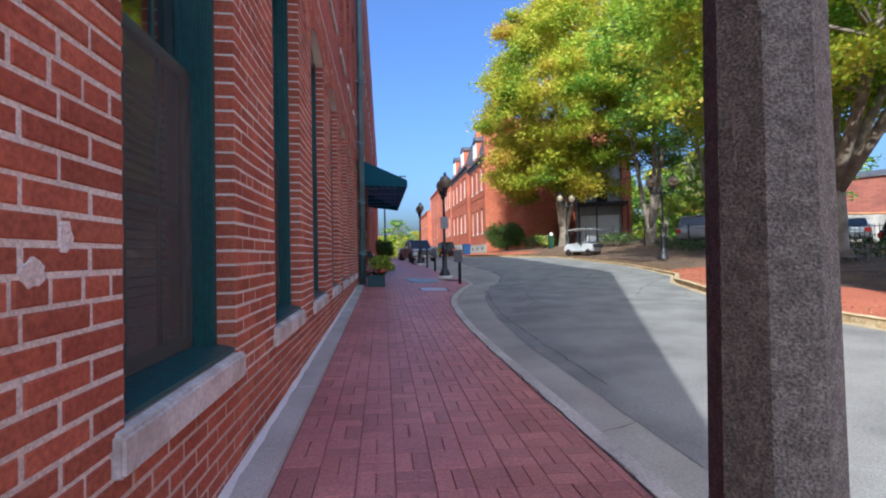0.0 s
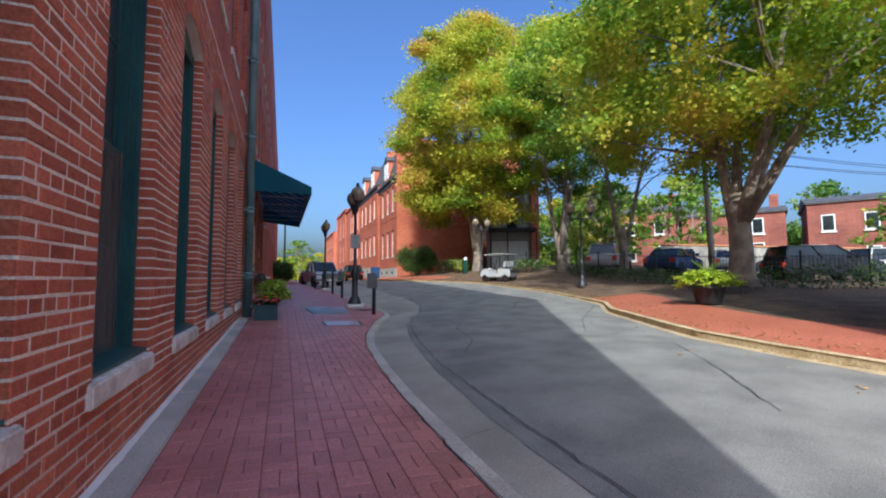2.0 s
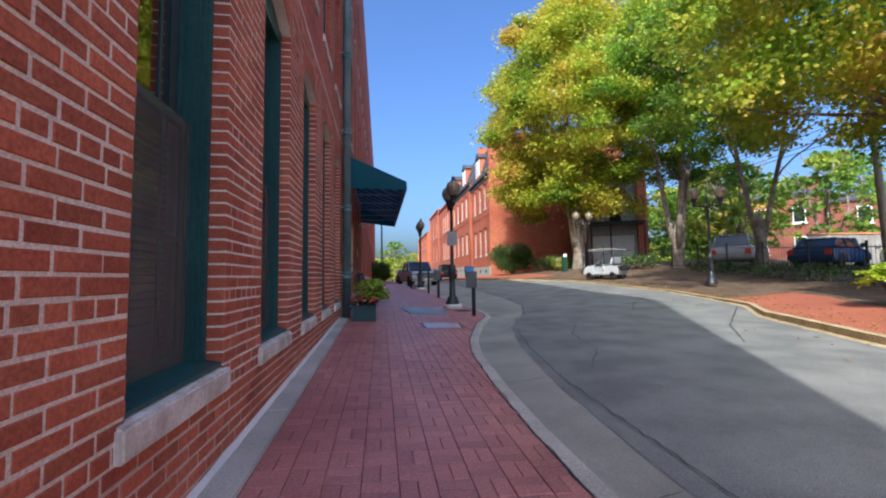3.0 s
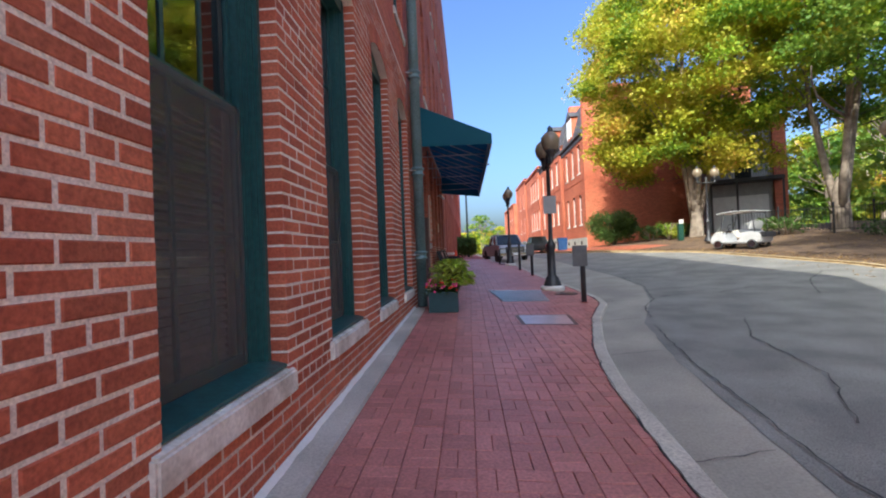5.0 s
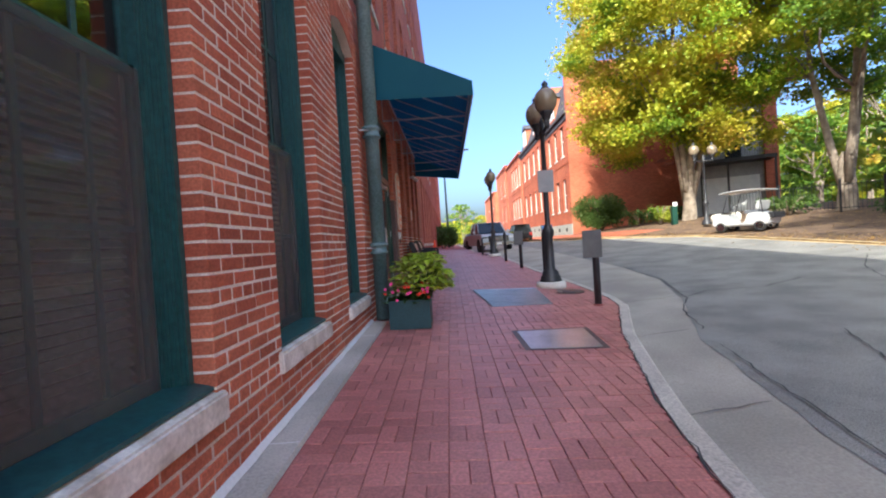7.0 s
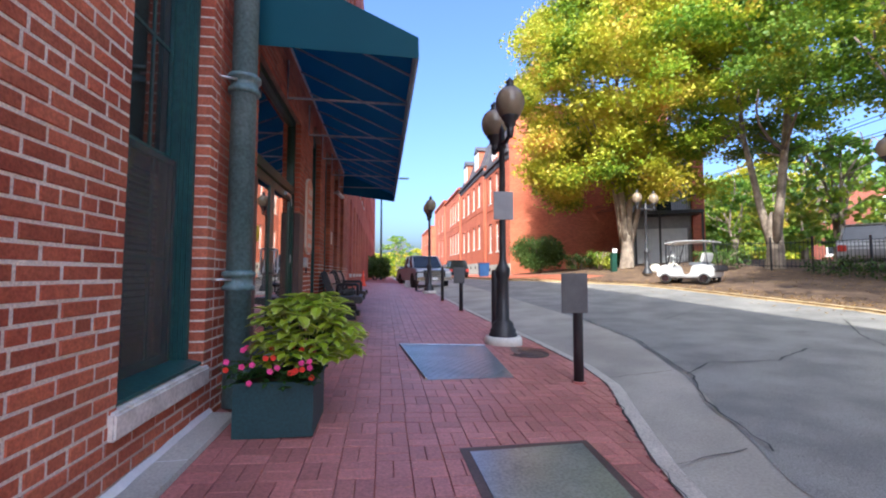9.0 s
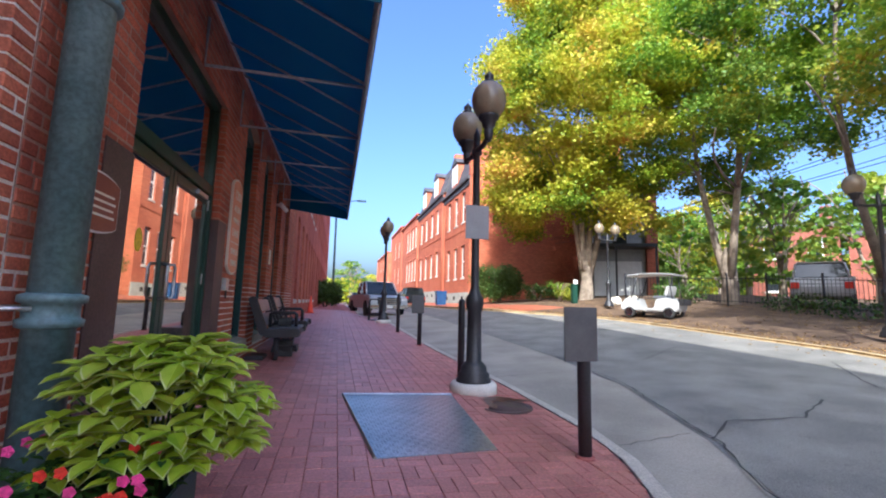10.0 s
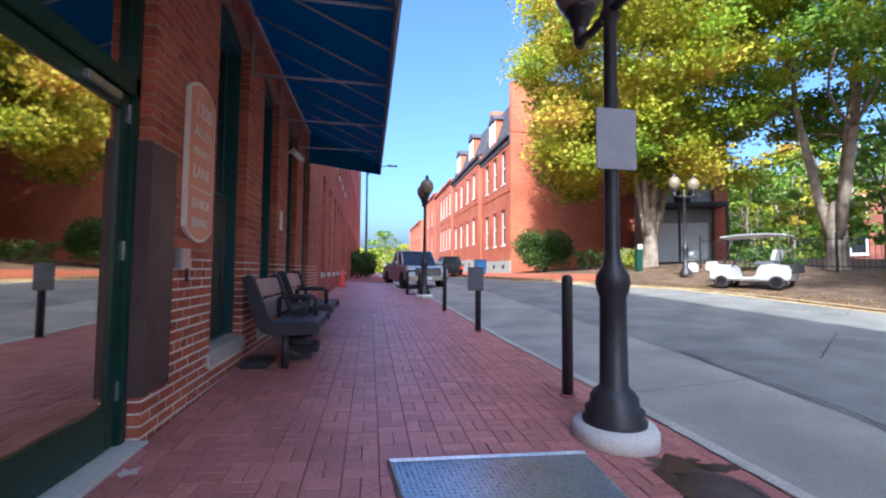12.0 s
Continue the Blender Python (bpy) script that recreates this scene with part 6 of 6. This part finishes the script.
for k in range(5200):
    y = rng.uniform(2, 40) if k % 2 else rng.uniform(14, 34)
    e = along(FAR_EDGE, y)
    x = e - 0.25 + abs(rng.normal()) * 0.7 if k % 3 else e + rng.uniform(2.4, 7)
    if k % 25 == 0:
        x = e - rng.uniform(0.2, 1.6)
    z = (verge_z(x, y) if x > e else road_z(x, y) + 0.018) + 0.008
    a, s = rng.uniform(0, 6.28), rng.uniform(0.018, 0.045)
    o = len(vs)
    for q, h in ((0, 0.0), (1.4, 0.012), (3.14, 0.0), (4.6, 0.012)):
        vs.append((x + s * math.cos(a + q), y + s * math.sin(a + q), z + h))
    fs.append((o, o + 1, o + 2, o + 3))
M_LITTER = mat("dry_leaf", (0.35, 0.2, 0.06), (0.5, 0.33, 0.12), 0.8, 3, 20, 0, rnd="island", spread=0.4)
tagged(raw("fallen_leaves", vs, fs, M_LITTER, None, "dry fallen leaves along the far kerb and verge"), "", "leaves", "", "stuff")


def ribbon(name, points, width, z_of, material, label, category):
    """A thin irregular line lying on the ground."""
    verts, faces = [], []
    rnd = random.Random(len(points) + int(points[0][0] * 100))
    fine = []
    for (x0, y0), (x1, y1) in zip(points, points[1:]):
        n = max(2, int(math.hypot(x1 - x0, y1 - y0) / 0.12))
        for k in range(n):
            u = k / n
            fine.append((x0 + (x1 - x0) * u + rnd.uniform(-0.018, 0.018), y0 + (y1 - y0) * u + rnd.uniform(-0.018, 0.018)))
    fine.append(points[-1])
    for i, (x, y) in enumerate(fine):
        a, b2 = fine[max(0, i - 1)], fine[min(len(fine) - 1, i + 1)]
        d = Vector((b2[0] - a[0], b2[1] - a[1])).normalized()
        w = width * rnd.uniform(0.3, 1.0)
        for s in (-1, 1):
            verts.append((x - d.y * w * s / 2, y + d.x * w * s / 2, z_of(x, y) + 0.005))
    for i in range(len(fine) - 1):
        faces.append((2 * i, 2 * i + 1, 2 * i + 3, 2 * i + 2))
    return tagged(raw(name, verts, faces, material, None, label), "", category, "", "structure")


M_TAR = mat("tar", (0.03, 0.03, 0.032), (0.06, 0.058, 0.055), 0.8, 8, 60, 0.2)
M_JOINT = mat("dark_joint", (0.10, 0.09, 0.08), (0.15, 0.135, 0.12), 0.9, 8, 60, 0.2)
def road_top(x, y):
    return road_z(x, y) + 0.018
for pts, w in (([(4.1, 14.5), (4.7, 14.9), (5.6, 14.8), (6.6, 15.3)], 0.035), ([(3.3, 12.6), (3.6, 13.6), (4.1, 14.4), (4.5, 15.7), (4.8, 16.6), (5.05, 19.0)], 0.028), ([(2.25, 4.0), (2.3, 6.0), (2.4, 8.2), (2.7, 10.2), (3.1, 12.0)], 0.02),
               ([(3.0, 8.6), (3.6, 9.6), (3.9, 11.1), (4.5, 12.2)], 0.022), ([(5.2, 18.4), (6.4, 18.2), (8.2, 19.4)], 0.025), ([(4.6, 5.0), (5.8, 6.6), (6.6, 7.9)], 0.02), ([(6.0, 9.4), (7.2, 11.0), (8.6, 12.4), (9.8, 13.6)], 0.03), ([(7.0, 14.0), (8.2, 15.8), (9.6, 17.2)], 0.03)):
    ribbon("road_crack", pts, w, road_top, M_TAR, "dark irregular crack in the worn asphalt", "crack")
for y in (3.1, 5.6, 8.2, 10.6, 12.6, 14.6, 17.6, 20.6, 23.6):
    x0, x1 = along(NEAR_EDGE, y) + 0.16, along(APRON_EDGE, y) - 0.05
    ribbon("gutter_joint", [(x0, y), (x1, y + 0.12)], 0.016, lambda x, q: road_z(x, q) - 0.002, M_JOINT, "dark joint across the concrete gutter", "joint")
ribbon("kerb_gap", [(along(NEAR_EDGE, 2 + 0.5 * k) - 0.004, 2 + 0.5 * k) for k in range(60)], 0.022, lambda x, y: walk_z(x, y) - 0.001, M_TAR, "dark gap between pavers and kerb", "joint")
M_WET = mat("wet_brick", (0.05, 0.022, 0.024), (0.09, 0.04, 0.04), 0.3, 6, 60, 0.1)
for cx, cy, rx, ry in ((2.68, 16.1, 0.2, 0.13), (2.92, 16.05, 0.16, 0.05), (2.5, 15.86, 0.05, 0.2)):
    outline = [(cx, cy)] + [(cx + rx * math.cos(a / 14 * math.pi) * (1 + 0.3 * math.sin(a * 2.3 + cx)), cy + ry * math.sin(a / 14 * math.pi) * (1 + 0.35 * math.sin(a * 1.7 + cy))) for a in range(28)]
    tagged(raw("wet_stain", [(x, y, walk_z(x, y) + 0.004) for x, y in outline], [(0, k, k % 28 + 1) for k in range(1, 29)], M_WET, None, "dark wet stain on the pavers by the lamp footing"), "", "stain", "", "structure")
M_PALELEAF = mat("pale_leaf", (0.6, 0.5, 0.48), (0.72, 0.62, 0.58), 0.7, 30, 200, 0.1)
outline = [(-0.005, -0.06), (-0.05, 0.0), (-0.035, 0.01), (-0.05, 0.06), (0.0, 0.03), (0.045, 0.07), (0.04, 0.02), (0.065, -0.02), (0.02, -0.02)]
tagged(raw("fallen_leaf", [(-0.52, 16.22, walk_z(-0.52, 16.22) + 0.016)] + [(-0.52 + x, 16.22 + y, walk_z(-0.52, 16.22) + 0.007) for x, y in outline], [(0, k % 9 + 1, k) for k in range(1, 10)], M_PALELEAF, None, ""), "single pale dry leaf lying on the brick pavers", "leaf")
for y in (1.0, 3.9, 7.0, 10.1, 12.6):
    ribbon("strip_joint", [(-0.64, y), (-0.46, y + 0.01)], 0.012, lambda x, q: walk_z(x, q) + 0.018, M_WHITE, "pale joint across the concrete strip", "joint")


PATCHES = [(1.207, 0.947, 0.065, 0.068, 1), (1.307, 1.033, 0.043, 0.086, 2)]


def mortar_patch(y, z, w, h, seed):
    """A daub of mortar over an old hole in the brickwork."""
    rnd = random.Random(seed)
    bm = bmesh.new()
    ring = [(y + w / 2 * math.cos(a * math.pi / 6) * rnd.uniform(0.8, 1.2), z + h / 2 * math.sin(a * math.pi / 6) * rnd.uniform(0.8, 1.2)) for a in range(12)]
    prism(ring, FACE - 0.008, FACE + 0.0045, "x", bm)
    tagged(part("mortar_patch", bm, M_MORTAR, None, "rough pale mortar daub filling a hole in the bricks"), "", "patch", "", "structure")


for y, z, w, h, sd in PATCHES:
    mortar_patch(y, z, w, h, sd)


# ---- bricks and pavers ----
def brick_mesh(w, h, deep, name):
    e = 0.005
    c = [(-w / 2, -h / 2), (w / 2, -h / 2), (w / 2, h / 2), (-w / 2, h / 2)]
    vs = [(-deep, a, b) for a, b in c] + [(-e, a, b) for a, b in c] + [(0.0, a - math.copysign(e, a), b - math.copysign(e, b)) for a, b in c]
    fs = [(k, (k + 1) % 4, (k + 1) % 4 + 4, k + 4) for k in range(4)] + [(k + 4, (k + 1) % 4 + 4, (k + 1) % 4 + 8, k + 8) for k in range(4)] + [(8, 9, 10, 11)]
    return vs, fs


def spans(y0, y1, z, openings):
    """The stretches of wall between openings at the height z."""
    cuts = sorted((a, b) for a, b, lo, sp, cr in openings if lo - 0.02 < z < cr - 0.02)
    out, y = [], y0
    for a, b in cuts:
        if a > y:
            out.append((y, a, y > y0, True))
        y = b
    if y < y1:
        out.append((y, y1, y > y0, False))
    return out


def lay_bricks(wall, y0, y1, z0, z1, openings, near, seed):
    rnd = random.Random(seed)
    verts, faces, meshes, count = [], [], {}, 0
    n = int((z1 - z0) / COURSE)
    for r in range(n):
        z = z0 + (r + 0.5) * COURSE
        header = r % 7 == 3
        for a, b, ea, eb in spans(y0, y1, z, openings):
            pitch = LONG / 2 if header else LONG
            y = a
            shift = (0.5 * pitch if r % 2 else pitch) if not header else pitch * 0.75
            first = True
            while y < b - 0.02:
                step = shift if first else pitch
                nxt = min(b, y + step)
                if b - nxt < 0.05:
                    nxt = b
                lo_edge, hi_edge = first and ea, nxt >= b and eb
                w = nxt - y - 0.0135
                cy = (y + nxt) / 2
                if lo_edge:
                    w, cy = w + 0.009, cy - 0.0045
                if hi_edge:
                    w, cy = w + 0.009, cy + 0.0045
                deep = 0.125 if lo_edge or hi_edge else 0.014
                h = COURSE - 0.0135
                out = rnd.uniform(-0.0025, 0.0015)
                key = (round(w, 3), deep > 0.1)
                if near(cy, z) and count < 300 and w > 0.05:
                    if key not in meshes:
                        vs, fs = brick_mesh(w, h, deep, "brick")
                        me = bpy.data.meshes.new("brick")
                        me.from_pydata(vs, [], fs)
                        me.materials.append(M_BRICK)
                        meshes[key] = me
                    ob = new("brick", meshes[key])
                    ob.parent = wall
                    ob.location = (FACE + out, cy, z)
                    count += 1
                elif w > 0.02:
                    vs, fs = brick_mesh(w, h, deep, "brick")
                    o = len(verts)
                    j = [rnd.uniform(-0.0015, 0.0015) for _ in range(2)]
                    verts.extend((FACE + out + p, cy + q + j[0], z + s + j[1]) for p, q, s in vs)
                    faces.extend(tuple(i + o for i in f) for f in fs)
                y, first = nxt, False
    ob = raw("brickwork", verts, faces, M_BRICKS, wall)
    tagged(ob, "", "", "", "stuff")
    # arched heads of upright bricks
    verts, faces = [], []
    for a, b, lo, sp, cr in openings:
        if cr - sp < 0.05:
            continue
        k = 12
        for i in range(k):
            u = (i + 0.5) / k
            y = a + (b - a) * u
            z = arch_z(y, a, b, sp, cr)
            sl = (arch_z(y + 0.01, a, b, sp, cr) - arch_z(y - 0.01, a, b, sp, cr)) / 0.02
            an = math.atan(sl)
            vs, fs = brick_mesh((b - a) / k - 0.008, 0.2, 0.1, "brick")
            o = len(verts)
            for p, q, s in vs:
                yy, zz2 = q * (1 + 0.2 * (s + 0.1)), s + 0.1
                verts.append((FACE + 0.003 + p, y + yy * math.cos(an) - zz2 * math.sin(an), z + yy * math.sin(an) + zz2 * math.cos(an)))
            faces.extend(tuple(i2 + o for i2 in f) for f in fs)
    if faces:
        raw("arch_bricks", verts, faces, M_BRICKS, wall)


lay_bricks(wall_1, -2.8, 13.42, -0.42, SPLIT, [(a, b, lo - (0.0), sp, cr) for a, b, lo, sp, cr in LOW], lambda y, z: 6.0 < y < 10.5 and 0.9 < z < 2.6, 3)
lay_bricks(wall_3, 13.424, 25.5, -0.12, SPLIT, LOW2, lambda y, z: 16.6 < y < 20 and 0.2 < z < 2.6, 4)


def lay_pavers():
    """Basket weave: pairs of bricks, turned in every other square."""
    rnd = random.Random(8)
    cell = 0.206
    verts, faces, made, count = [], [], {}, 0
    j = 0
    while True:
        y = -1.0 + j * cell
        if y > 36:
            break
        i = 0
        while True:
            x = -0.44 + i * cell if y < 13.4 else -0.63 + i * cell
            if x > along(NEAR_EDGE, y + cell / 2) - 0.02:
                break
            for q in (0, 1):
                turned_square = (i + j) % 2
                w, l = cell / 2 - 0.0042, cell - 0.0042
                cx, cy = (x + cell / 2, y + cell * (0.25 + 0.5 * q)) if turned_square else (x + cell * (0.25 + 0.5 * q), y + cell / 2)
                sx, sy = (l, w) if turned_square else (w, l)
                lim = along(NEAR_EDGE, cy) - 0.012
                if cx - sx / 2 > lim - 0.02:
                    continue
                if cx + sx / 2 > lim:
                    nsx = lim - (cx - sx / 2)
                    cx, sx = cx - (sx - nsx) / 2, nsx
                up = rnd.uniform(-0.0025, 0.0015)
                tilt = (rnd.uniform(-0.006, 0.006), rnd.uniform(-0.006, 0.006))
                cz = walk_z(cx, cy) + up
                e = 0.003
                c = [(-sx / 2, -sy / 2), (sx / 2, -sy / 2), (sx / 2, sy / 2), (-sx / 2, sy / 2)]
                vs = [(a, b, -0.02) for a, b in c] + [(a, b, -e) for a, b in c] + [(a - math.copysign(e, a), b - math.copysign(e, b), 0.0) for a, b in c]
                vs = [(a, b, h - 0.037 * a + 0.0245 * b + tilt[0] * a + tilt[1] * b) for a, b, h in vs]
                fs = [(k, (k + 1) % 4, (k + 1) % 4 + 4, k + 4) for k in range(4)] + [(k + 4, (k + 1) % 4 + 4, (k + 1) % 4 + 8, k + 8) for k in range(4)] + [(8, 9, 10, 11)]
                if count < 300 and 8.6 < cy < 11.2 and sx > 0.09 and cx > 0.1:
                    key = (turned_square, round(sx, 3), count % 6)
                    if key not in made:
                        me = bpy.data.meshes.new("paver")
                        me.from_pydata(vs, [], fs)
                        me.materials.append(M_PAVER)
                        made[key] = me
                    ob = new("paver", made[key])
                    ob.parent = pavement
                    ob.location = (cx, cy, cz)
                    count += 1
                else:
                    o = len(verts)
                    verts.extend((cx + a, cy + b, cz + h) for a, b, h in vs)
                    faces.extend(tuple(k + o for k in f) for f in fs)
            i += 1
        j += 1
    tagged(raw("paving_bricks", verts, faces, M_PAVERS, pavement), "", "", "", "stuff")


lay_pavers()
